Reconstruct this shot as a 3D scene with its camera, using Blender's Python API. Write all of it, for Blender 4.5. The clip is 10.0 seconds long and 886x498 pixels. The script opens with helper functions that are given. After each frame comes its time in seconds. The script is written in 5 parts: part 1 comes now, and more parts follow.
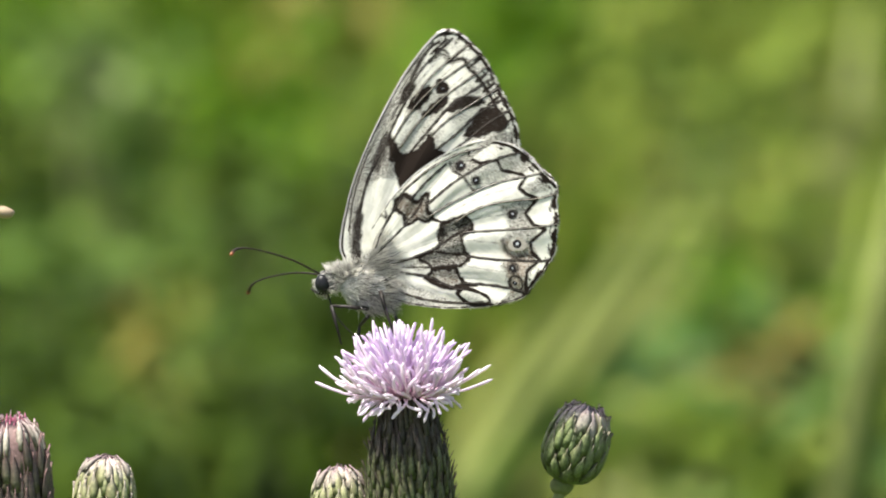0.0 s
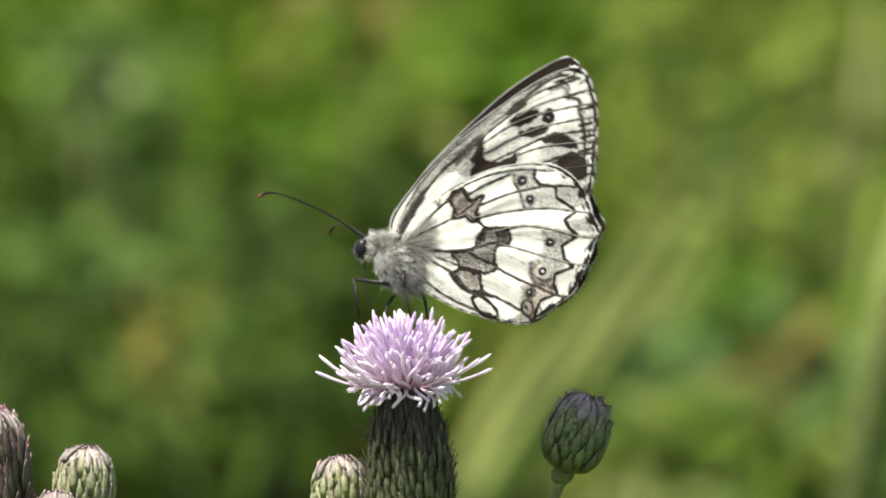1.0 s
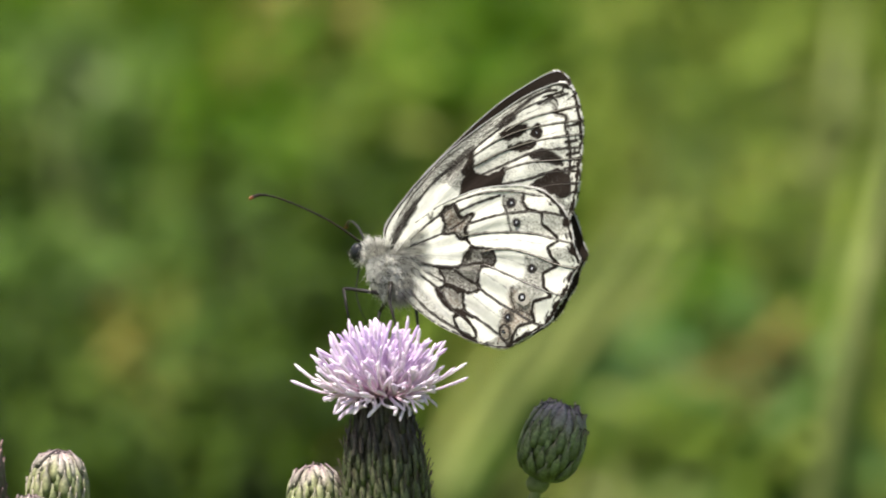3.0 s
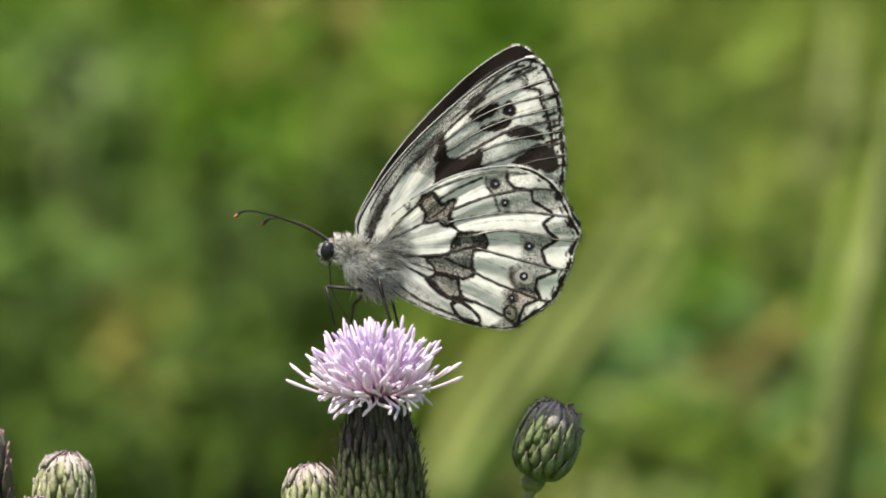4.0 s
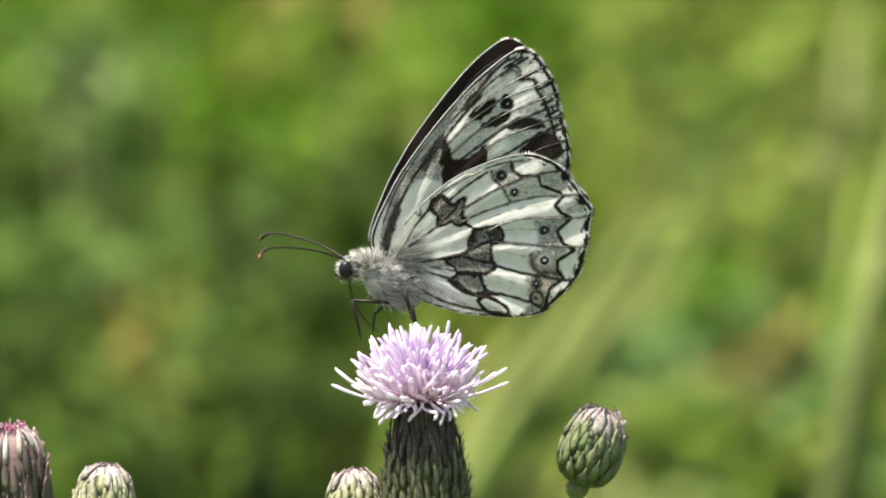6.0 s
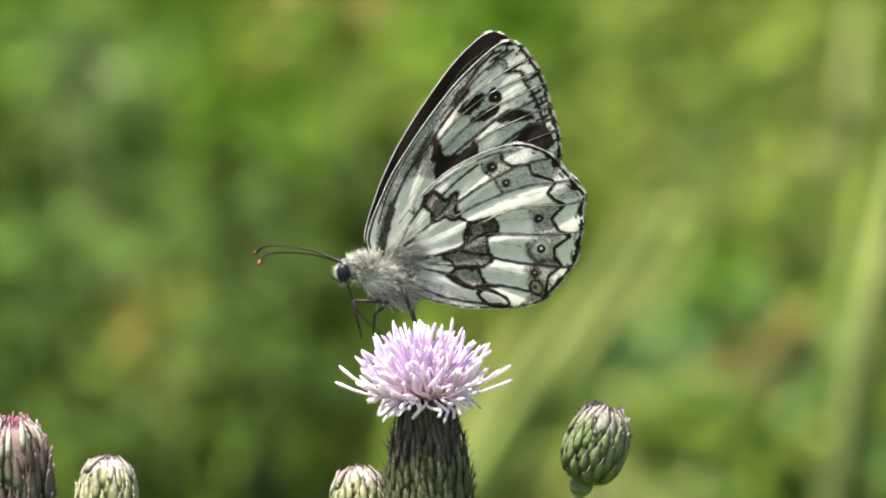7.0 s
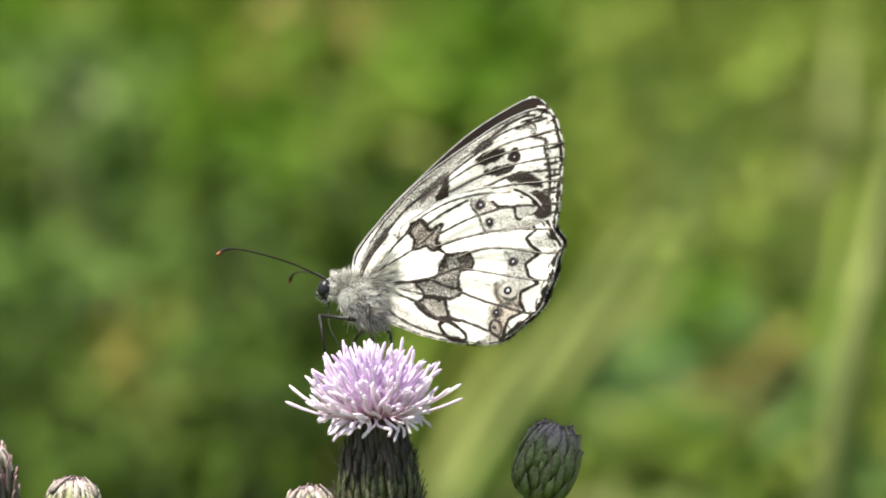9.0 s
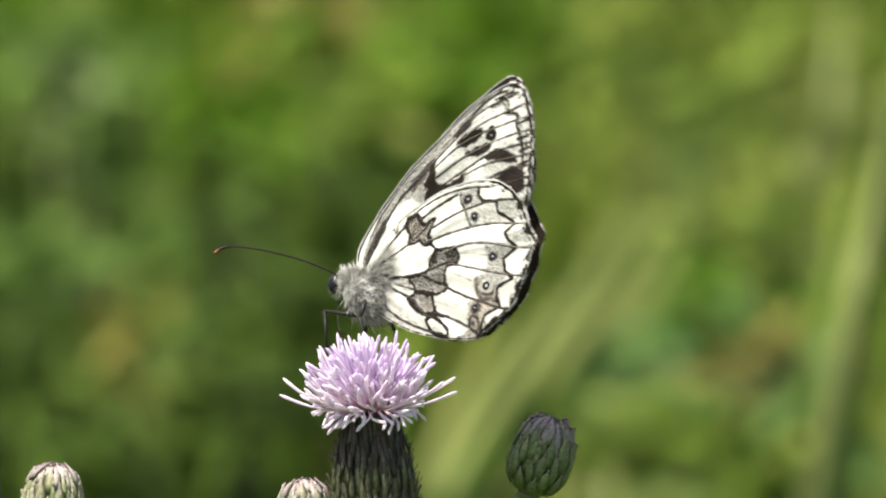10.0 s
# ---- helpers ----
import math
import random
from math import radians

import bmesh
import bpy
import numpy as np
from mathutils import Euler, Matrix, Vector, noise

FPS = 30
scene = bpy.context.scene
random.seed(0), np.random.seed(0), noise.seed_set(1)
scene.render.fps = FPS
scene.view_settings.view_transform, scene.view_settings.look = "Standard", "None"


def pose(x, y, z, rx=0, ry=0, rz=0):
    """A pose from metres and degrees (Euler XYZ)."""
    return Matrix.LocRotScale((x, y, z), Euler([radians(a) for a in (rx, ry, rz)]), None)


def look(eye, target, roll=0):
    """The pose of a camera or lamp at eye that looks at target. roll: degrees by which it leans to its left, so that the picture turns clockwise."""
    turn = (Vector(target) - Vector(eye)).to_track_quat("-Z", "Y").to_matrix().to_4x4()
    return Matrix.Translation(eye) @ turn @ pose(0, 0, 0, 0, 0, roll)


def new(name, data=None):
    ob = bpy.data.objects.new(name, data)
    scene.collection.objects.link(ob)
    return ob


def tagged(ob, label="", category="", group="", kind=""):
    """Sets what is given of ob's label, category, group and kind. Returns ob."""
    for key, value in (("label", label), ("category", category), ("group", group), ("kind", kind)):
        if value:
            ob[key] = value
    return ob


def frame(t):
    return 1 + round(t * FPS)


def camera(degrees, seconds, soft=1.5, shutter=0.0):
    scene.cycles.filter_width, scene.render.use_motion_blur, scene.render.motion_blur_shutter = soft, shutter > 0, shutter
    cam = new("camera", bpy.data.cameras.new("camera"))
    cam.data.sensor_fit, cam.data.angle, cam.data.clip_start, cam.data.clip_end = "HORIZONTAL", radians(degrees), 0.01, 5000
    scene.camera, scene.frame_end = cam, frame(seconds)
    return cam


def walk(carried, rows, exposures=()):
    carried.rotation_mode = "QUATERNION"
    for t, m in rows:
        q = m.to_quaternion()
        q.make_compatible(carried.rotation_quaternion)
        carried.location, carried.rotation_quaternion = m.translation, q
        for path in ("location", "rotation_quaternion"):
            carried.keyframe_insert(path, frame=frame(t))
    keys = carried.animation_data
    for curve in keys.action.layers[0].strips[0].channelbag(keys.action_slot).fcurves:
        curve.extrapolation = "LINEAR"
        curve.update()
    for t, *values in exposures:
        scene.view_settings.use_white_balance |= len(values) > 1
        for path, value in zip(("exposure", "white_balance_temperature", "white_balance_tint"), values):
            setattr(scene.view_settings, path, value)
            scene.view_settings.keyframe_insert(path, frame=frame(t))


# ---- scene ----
MM = 0.001
TILT = 12.0                       # the camera looks down by this much
DIST = 0.90                       # from the lens to the flower
AIM = Vector((0.0, 0.0, 0.72))    # what the camera looks at, at flower height
VIEW = pose(0, 0, 0, -TILT)       # right, away, up as the camera sees them
EYE = AIM + VIEW @ Vector((0, -DIST, 0))


def at(u, v, deep=0.0):
    """A place u mm right of, v mm above and deep mm behind the aim."""
    return AIM + VIEW @ Vector((u * MM, deep * MM, v * MM))


# ------------------------------------------------------------------ camera
cam = camera(5.855, 10.0, soft=1.9, shutter=0.6)
cam.data.dof.use_dof = True
cam.data.dof.focus_distance = DIST
cam.data.dof.aperture_fstop = cam.data.lens / 8.0
TURNS = [
    (0, 0, 0.004), (0.5, 0.082, 0.037), (1, 0.075, 0.007), (1.5, 0.108, -0.007),
    (2, 0.082, 0.011), (2.5, 0, 0), (3, -0.108, 0), (3.2, -0.123, -0.015),
    (4.3, -0.134, 0.007), (4.5, -0.157, 0), (5, -0.172, -0.007), (5.5, -0.123, 0.004),
    (5.7, -0.09, 0.007), (6.8, -0.015, -0.075), (7, -0.03, -0.052), (7.5, -0.037, 0.056),
    (7.9, -0.045, 0.116), (8, -0.045, 0.123), (8.2, -0.075, 0.134), (8.5, -0.108, 0.105),
    (9, -0.119, 0.093), (9.5, -0.112, 0.056), (10, -0.149, 0.011)]
walk(cam, [(t, pose(*EYE, 90 - TILT + p, 0, y)) for t, y, p in TURNS], [
    (0, 1.45), (0.6, 1.32), (1, 1.2), (3.2, 1.2),
    (4.5, 1.25), (5.5, 1.53), (7.5, 1.68), (7.9, 1.66),
    (8.5, 1.55), (9.2, 1.37), (10, 1.25)])

# ------------------------------------------------------------------ light
SUN_DIR = (VIEW @ Vector((-0.33, -0.28, 1.0))).normalized()
world = bpy.data.worlds.new("sky")
scene.world = world
world.use_nodes = True
wn = world.node_tree.nodes
sky = wn.new("ShaderNodeTexSky")
sky.sky_type, sky.sun_disc = "NISHITA", False
sky.sun_elevation = math.asin(SUN_DIR.z)
sky.air_density, sky.dust_density, sky.ozone_density = 1.0, 4.0, 0.6
sky.sun_rotation = math.atan2(SUN_DIR.x, SUN_DIR.y)
wn["Background"].inputs["Strength"].default_value = 0.105
world.node_tree.links.new(sky.outputs[0], wn["Background"].inputs["Color"])
sun = new("sun", bpy.data.lights.new("sun", "SUN"))
sun.data.energy, sun.data.angle, sun.data.color = 4.25, radians(0.53), (1.0, 0.95, 0.87)
sun.matrix_world = look(tuple(SUN_DIR * 30), (0, 0, 0))


# ------------------------------------------------------------------ materials
def material(name):
    m = bpy.data.materials.new(name)
    m.use_nodes = True
    m.node_tree.nodes.clear()
    return m, m.node_tree.nodes, m.node_tree.links


def node(nodes, kind, **values):
    n = nodes.new(kind)
    for key, value in values.items():
        n.inputs[key.replace("_", " ")].default_value = value
    return n


def ramp(nodes, links, source, stops):
    r = nodes.new("ShaderNodeValToRGB")
    e = r.color_ramp.elements
    while len(e) < len(stops):
        e.new(0.5)
    for slot, (place, colour) in zip(e, stops):
        slot.position, slot.color = place, (*colour, 1)
    links.new(source, r.inputs[0])
    return r.outputs[0]


def mixed(nodes, links, factor, a, b, how="MIX"):
    m = nodes.new("ShaderNodeMix")
    m.data_type, m.blend_type = "RGBA", how
    for slot, value in ((0, factor), (6, a), (7, b)):
        if isinstance(value, bpy.types.NodeSocket):
            links.new(value, m.inputs[slot])
        elif slot == 0:
            m.inputs[0].default_value = value
        else:
            m.inputs[slot].default_value = (*value, 1)
    return m.outputs[2]


def finish(nodes, links, colour, rough=0.6, through_light=0.0, bump=None, strength=0.2, distance=0.0001, sheen=0.0, tint=None, specular=0.3):
    """Ends a material in a surface that lets some of the light through."""
    p = node(nodes, "ShaderNodeBsdfPrincipled", Roughness=rough)
    p.inputs["Specular IOR Level"].default_value = specular
    p.inputs["Sheen Weight"].default_value = sheen
    links.new(colour, p.inputs["Base Color"])
    out = nodes.new("ShaderNodeOutputMaterial")
    normal = None
    if bump is not None:
        b = node(nodes, "ShaderNodeBump", Strength=strength, Distance=distance)
        links.new(bump, b.inputs["Height"])
        normal = b.outputs[0]
        links.new(normal, p.inputs["Normal"])
    shader = p.outputs[0]
    if through_light:
        tr = nodes.new("ShaderNodeBsdfTranslucent")
        links.new(tint if tint is not None else colour, tr.inputs["Color"])
        mix = node(nodes, "ShaderNodeMixShader", Fac=through_light)
        links.new(shader, mix.inputs[1])
        links.new(tr.outputs[0], mix.inputs[2])
        shader = mix.outputs[0]
    links.new(shader, out.inputs["Surface"])


def coordinates(nodes, kind="Object"):
    return nodes.new("ShaderNodeTexCoord").outputs[kind]


def noise_of(nodes, links, scale, detail=4.0, kind="Object", rough=0.6):
    n = node(nodes, "ShaderNodeTexNoise", Scale=scale, Detail=detail, Roughness=rough)
    links.new(coordinates(nodes, kind), n.inputs["Vector"])
    return n.outputs["Fac"]


def plain(name, low, high, scale, rough=0.6, through_light=0.0, bump=0.25, distance=0.00008, by="object", spread=0.5, specular=0.3):
    """Two tones by noise, moved piece by piece, with a fine relief."""
    m, n, l = material(name)
    fine = noise_of(n, l, scale)
    coarse = noise_of(n, l, scale * 0.18, 2.0)
    both = n.new("ShaderNodeMath")
    both.operation = "ADD"
    l.new(fine, both.inputs[0])
    l.new(coarse, both.inputs[1])
    half = node(n, "ShaderNodeMath")
    half.operation = "MULTIPLY"
    half.inputs[1].default_value = 0.5
    l.new(both.outputs[0], half.inputs[0])
    colour = ramp(n, l, half.outputs[0], [(0.32, low), (0.68, high)])
    piece = n.new("ShaderNodeObjectInfo").outputs["Random"] if by == "object" else n.new("ShaderNodeNewGeometry").outputs["Random Per Island"]
    shade = ramp(n, l, piece, [(0.0, (1 - spread,) * 3), (1.0, (1.0,) * 3)])
    colour = mixed(n, l, 1.0, colour, shade, "MULTIPLY")
    finish(n, l, colour, rough, through_light, fine, bump, distance, specular=specular)
    return m


def wing_material(name):
    """Chalky scales on a thin sheet: cream ground, black and brown pigment, grey dusting."""
    m, n, l = material(name)
    speck = noise_of(n, l, 9000, 3.0)
    cloud = noise_of(n, l, 900, 3.0)
    both = noise_of(n, l, 6500, 5.0, rough=0.75)
    base = ramp(n, l, cloud, [(0.3, (0.64, 0.63, 0.54)), (0.7, (0.78, 0.77, 0.68))])

    def pigment(word, grain, rough):
        a = n.new("ShaderNodeAttribute")
        a.attribute_name = word
        jitter = node(n, "ShaderNodeMath")
        jitter.operation = "MULTIPLY_ADD"
        l.new(grain, jitter.inputs[0])
        jitter.inputs[1].default_value = rough
        jitter.inputs[2].default_value = -0.5 * rough
        add = n.new("ShaderNodeMath")
        add.operation, add.use_clamp = "MULTIPLY_ADD", True
        l.new(a.outputs["Fac"], add.inputs[0])
        add.inputs[1].default_value = 1.25
        l.new(jitter.outputs[0], add.inputs[2])
        keep = n.new("ShaderNodeMath")
        keep.operation, keep.use_clamp = "MULTIPLY", True
        few = n.new("ShaderNodeMath")
        few.operation, few.use_clamp = "MULTIPLY", True
        l.new(a.outputs["Fac"], few.inputs[0])
        few.inputs[1].default_value = 6.0
        l.new(add.outputs[0], keep.inputs[0])
        l.new(few.outputs[0], keep.inputs[1])
        return keep.outputs[0]

    colour = mixed(n, l, pigment("dust", both, 3.4), base, (0.034, 0.027, 0.021))
    colour = mixed(n, l, pigment("brown", both, 1.4), colour, (0.34, 0.20, 0.11))
    colour = mixed(n, l, pigment("dark", both, 1.5), colour, (0.017, 0.012, 0.009))
    soft = mixed(n, l, 0.5, colour, (0.84, 0.86, 0.76), "MULTIPLY")
    finish(n, l, colour, 0.62, 0.33, speck, 0.35, 0.00004, sheen=0.0, tint=soft, specular=0.06)
    return m


def bract_material(name, foot, middle, tip):
    """A scale leaf: pale keel, darker edge and tip, cobweb hairs."""
    m, n, l = material(name)
    sep = n.new("ShaderNodeSeparateXYZ")
    l.new(coordinates(n, "Generated"), sep.inputs[0])
    colour = ramp(n, l, sep.outputs[2], [(0.0, foot), (0.55, middle), (0.86, tip), (0.955, tip), (0.985, (0.03, 0.014, 0.018))])
    side = n.new("ShaderNodeMath")
    side.operation = "PINGPONG"
    l.new(sep.outputs[0], side.inputs[0])
    side.inputs[1].default_value = 0.5
    edge = ramp(n, l, side.outputs[0], [(0.03, (0.62, 0.58, 0.58)), (0.32, (1, 1, 1))])
    colour = mixed(n, l, 1.0, colour, edge, "MULTIPLY")
    grain = noise_of(n, l, 2600, 4.0)
    streak = ramp(n, l, grain, [(0.32, (0.66, 0.66, 0.66)), (0.5, (0.95, 0.95, 0.93)), (0.68, (1.32, 1.32, 1.28))])
    colour = mixed(n, l, 1.0, colour, streak, "MULTIPLY")
    piece = ramp(n, l, n.new("ShaderNodeObjectInfo").outputs["Random"], [(0, (0.62, 0.60, 0.62)), (1, (1.0, 1.0, 1.0))])
    colour = mixed(n, l, 1.0, colour, piece, "MULTIPLY")
    finish(n, l, colour, 0.6, 0.12, grain, 0.5, 0.0001, specular=0.25)
    return m


def floret_material(name, foot, middle, tip):
    m, n, l = material(name)
    sep = n.new("ShaderNodeSeparateXYZ")
    l.new(coordinates(n, "Generated"), sep.inputs[0])
    colour = ramp(n, l, sep.outputs[2], [(0.0, foot), (0.45, middle), (1.0, tip)])
    grain = noise_of(n, l, 3000, 3.0)
    piece = ramp(n, l, n.new("ShaderNodeObjectInfo").outputs["Random"], [(0, (0.86, 0.80, 0.90)), (1, (1, 1, 1))])
    colour = mixed(n, l, 1.0, colour, piece, "MULTIPLY")
    finish(n, l, colour, 0.5, 0.40, grain, 0.2, 0.00004)
    return m


def grass_material(name, dark, light, dry):
    """Blades and leaves: each its own tone, a few of them dry."""
    m, n, l = material(name)
    piece = n.new("ShaderNodeNewGeometry").outputs["Random Per Island"]
    colour = ramp(n, l, piece, [(0.0, dark), (0.72, light), (0.86, light), (0.98, dry)])
    patch = noise_of(n, l, 14, 3.0)
    shade = ramp(n, l, patch, [(0.3, (0.60, 0.66, 0.6)), (0.7, (1.2, 1.15, 1.1))])
    colour = mixed(n, l, 1.0, colour, shade, "MULTIPLY")
    finish(n, l, colour, 0.5, 0.42, noise_of(n, l, 400, 2.0), 0.2, 0.0004, specular=0.08)
    return m


def fur_material(name, few):
    """Mixed hairs: a third of them dark, the others grey to white."""
    m, n, l = material(name)
    piece = n.new("ShaderNodeNewGeometry").outputs["Random Per Island"]
    colour = ramp(n, l, piece, [(0.0, (0.035, 0.033, 0.03)), (few, (0.08, 0.076, 0.07)), (few + 0.10, (0.55, 0.54, 0.49)), (0.7, (0.86, 0.85, 0.78)), (1.0, (0.94, 0.93, 0.86))])
    grain = noise_of(n, l, 1500, 3.0)
    shade = ramp(n, l, grain, [(0.3, (0.7, 0.7, 0.7)), (0.7, (1, 1, 1))])
    finish(n, l, mixed(n, l, 1.0, colour, shade, "MULTIPLY"), 0.6, 0.62, grain, 0.1, 0.00003, specular=0.2)
    return m


WING = wing_material("wing_scales")
VEIN = plain("wing_vein", (0.13, 0.105, 0.08), (0.27, 0.24, 0.19), 3000, 0.30, 0.0, specular=0.6)
VEIN_DARK = plain("dark_vein", (0.03, 0.025, 0.02), (0.10, 0.085, 0.07), 3000, 0.5)
FRINGE_DARK = plain("dark_wing_fringe", (0.03, 0.022, 0.018), (0.09, 0.07, 0.055), 2500, 0.7, 0.1, by="island", spread=0.5)
FRINGE = plain("wing_fringe", (0.62, 0.60, 0.55), (0.86, 0.84, 0.78), 2500, 0.7, 0.2, by="island", spread=0.6)
SPOT = plain("eyespot_black", (0.010, 0.008, 0.008), (0.022, 0.018, 0.018), 4000, 0.6, specular=0.1)
PUPIL = plain("eyespot_pupil", (0.34, 0.36, 0.38), (0.52, 0.54, 0.56), 4000, 0.5)
HALO = plain("eyespot_ring", (0.46, 0.42, 0.34), (0.68, 0.64, 0.54), 4000, 0.7, 0.2)
FUR_SKIN = plain("body_skin", (0.27, 0.27, 0.245), (0.52, 0.51, 0.46), 2500, 0.7)
HEAD_SKIN = plain("head_skin", (0.07, 0.07, 0.06), (0.20, 0.20, 0.18), 2500, 0.7)
FUR = fur_material("body_fur", 0.06)
FUR_PALE = fur_material("pale_body_fur", 0.10)
FUR_DARK = fur_material("dark_body_fur", 0.34)
EYE_BLACK = plain("compound_eye", (0.006, 0.006, 0.007), (0.016, 0.017, 0.018), 9000, 0.32, bump=0.3, distance=0.00002, specular=0.18)
LEG = plain("leg_chitin", (0.010, 0.008, 0.007), (0.030, 0.024, 0.020), 3000, 0.45, specular=0.2)
ANTENNA = plain("antenna_chitin", (0.010, 0.007, 0.004), (0.036, 0.022, 0.012), 3500, 0.45, specular=0.25)
CLUB = plain("antenna_tip", (0.16, 0.05, 0.015), (0.32, 0.11, 0.03), 3500, 0.4)
FLORET = floret_material("floret_lilac", (0.80, 0.50, 0.62), (0.88, 0.77, 0.84), (0.89, 0.82, 0.87))
# purpler top florets, with the butterfly's shade put into the lilac
FLORET_DEEP_SHADED = floret_material("floret_deep_shaded", (0.74, 0.48, 0.62), (0.79, 0.66, 0.81), (0.75, 0.62, 0.80))
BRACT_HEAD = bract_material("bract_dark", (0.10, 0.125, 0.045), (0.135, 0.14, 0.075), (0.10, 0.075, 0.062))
# brownish upper bracts, darkened by the florets' shadow put into the colour
BRACT_NECK_SHADED = bract_material("bract_neck_shaded", (0.065, 0.062, 0.043), (0.08, 0.065, 0.055), (0.07, 0.045, 0.045))
BRACT_SIDE = bract_material("bract_brown", (0.09, 0.10, 0.05), (0.13, 0.105, 0.085), (0.22, 0.14, 0.13))
BRACT_BUD = bract_material("bract_green", (0.085, 0.12, 0.038), (0.175, 0.215, 0.092), (0.22, 0.21, 0.14))
BRACT_TOP = bract_material("bract_pinkish", (0.16, 0.17, 0.11), (0.28, 0.26, 0.22), (0.33, 0.26, 0.26))
BRACT_PALE = bract_material("bract_pale", (0.21, 0.25, 0.085), (0.36, 0.37, 0.20), (0.41, 0.37, 0.30))
BRACT_BLUSH = bract_material("bract_blush", (0.30, 0.29, 0.20), (0.42, 0.38, 0.32), (0.46, 0.35, 0.34))
STEM = plain("thistle_stem", (0.075, 0.10, 0.03), (0.18, 0.20, 0.08), 900, 0.65, 0.05, specular=0.1)
LEAF = plain("thistle_leaf", (0.05, 0.09, 0.03), (0.11, 0.17, 0.06), 300, 0.5, 0.25)
PINK = plain("bud_floret", (0.26, 0.05, 0.10), (0.50, 0.19, 0.27), 2500, 0.5, 0.25)
HUSK = plain("dry_husk", (0.30, 0.23, 0.14), (0.46, 0.36, 0.24), 900, 0.7, 0.2)
GRASS = grass_material("meadow_grass", (0.045, 0.095, 0.006), (0.16, 0.28, 0.018), (0.36, 0.33, 0.07))
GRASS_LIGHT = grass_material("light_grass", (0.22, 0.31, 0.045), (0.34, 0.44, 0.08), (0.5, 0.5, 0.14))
GRASS_MID = grass_material("mid_grass", (0.17, 0.26, 0.03), (0.25, 0.36, 0.05), (0.34, 0.39, 0.1))
GRASS_OLIVE = grass_material("olive_grass", (0.21, 0.255, 0.07), (0.27, 0.315, 0.10), (0.34, 0.35, 0.14))
# paler leaf tone that paints glints of sun on the herbs
HERB_GLINT = grass_material("glint_leaf", (0.25, 0.35, 0.12), (0.36, 0.46, 0.19), (0.42, 0.50, 0.22))
GRASS_DRY = grass_material("dry_grass", (0.32, 0.31, 0.07), (0.44, 0.41, 0.11), (0.52, 0.47, 0.15))
STRAW = grass_material("straw_leaf", (0.27, 0.31, 0.11), (0.37, 0.42, 0.16), (0.46, 0.47, 0.2))
HERB_VIVID = grass_material("vivid_leaf", (0.085, 0.19, 0.008), (0.14, 0.28, 0.015), (0.2, 0.33, 0.04))
HERB_GREY = grass_material("grey_green_leaf", (0.12, 0.22, 0.035), (0.19, 0.31, 0.06), (0.24, 0.35, 0.085))
HERB_BLUE = grass_material("blue_green_leaf", (0.11, 0.23, 0.06), (0.175, 0.32, 0.10), (0.22, 0.36, 0.13))
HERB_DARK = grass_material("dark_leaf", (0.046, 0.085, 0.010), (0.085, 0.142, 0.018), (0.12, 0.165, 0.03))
HERB_RUST = grass_material("rusty_leaf", (0.24, 0.19, 0.045), (0.32, 0.24, 0.07), (0.38, 0.30, 0.1))
SOIL = plain("meadow_soil", (0.05, 0.085, 0.012), (0.12, 0.17, 0.026), 9, 0.9, 0.0, 0.5, 0.01)
INSECT = plain("insect_brown", (0.10, 0.06, 0.03), (0.24, 0.15, 0.08), 900, 0.5)


# ------------------------------------------------------------------ mesh helpers
def part(name, bm, mat, parent, label="", kind=""):
    me = bpy.data.meshes.new(name)
    bm.to_mesh(me)
    bm.free()
    return piece(name, me, mat, parent, label, kind)


def piece(name, me, mat, parent, label="", kind="", m=None):
    if not me.materials:
        me.materials.append(mat)
    ob = new(name, me)
    ob.parent = parent
    if m is not None:
        ob.matrix_basis = m
    return tagged(ob, label, kind=kind)


def smooth(bm):
    for f in bm.faces:
        f.smooth = True
    return bm


def curve_points(points, n):
    """A smooth line through the points (Catmull-Rom), n + 1 places evenly by parameter."""
    p = np.array(points, float)
    ext = np.vstack([2 * p[0] - p[1], p, 2 * p[-1] - p[-2]])
    out = []
    for s in np.linspace(0, len(p) - 1, n + 1):
        i = min(int(s), len(p) - 2)
        f = s - i
        a, b, c, d = ext[i:i + 4]
        out.append(0.5 * (2 * b + (c - a) * f + (2 * a - 5 * b + 4 * c - d) * f * f + (3 * b - a - 3 * c + d) * f ** 3))
    return np.array(out)


def tube(bm, points, radii, sides=8, flat=1.0):
    """A tapering tube along a line, closed at both ends."""
    pts = [Vector(p) for p in points]
    rings = []
    side = None
    for i, p in enumerate(pts):
        way = (pts[min(i + 1, len(pts) - 1)] - pts[max(i - 1, 0)]).normalized()
        if side is None:
            side = way.orthogonal().normalized()
        side = (side - way * side.dot(way)).normalized()
        other = way.cross(side)
        r = radii[i]
        rings.append([bm.verts.new(p + (side * math.cos(a) + other * math.sin(a) * flat) * r) for a in (2 * math.pi * k / sides for k in range(sides))])
    for a, b in zip(rings, rings[1:]):
        for k in range(sides):
            bm.faces.new((a[k], a[(k + 1) % sides], b[(k + 1) % sides], b[k]))
    bm.faces.new(rings[0][::-1])
    bm.faces.new(rings[-1])
    return smooth(bm)


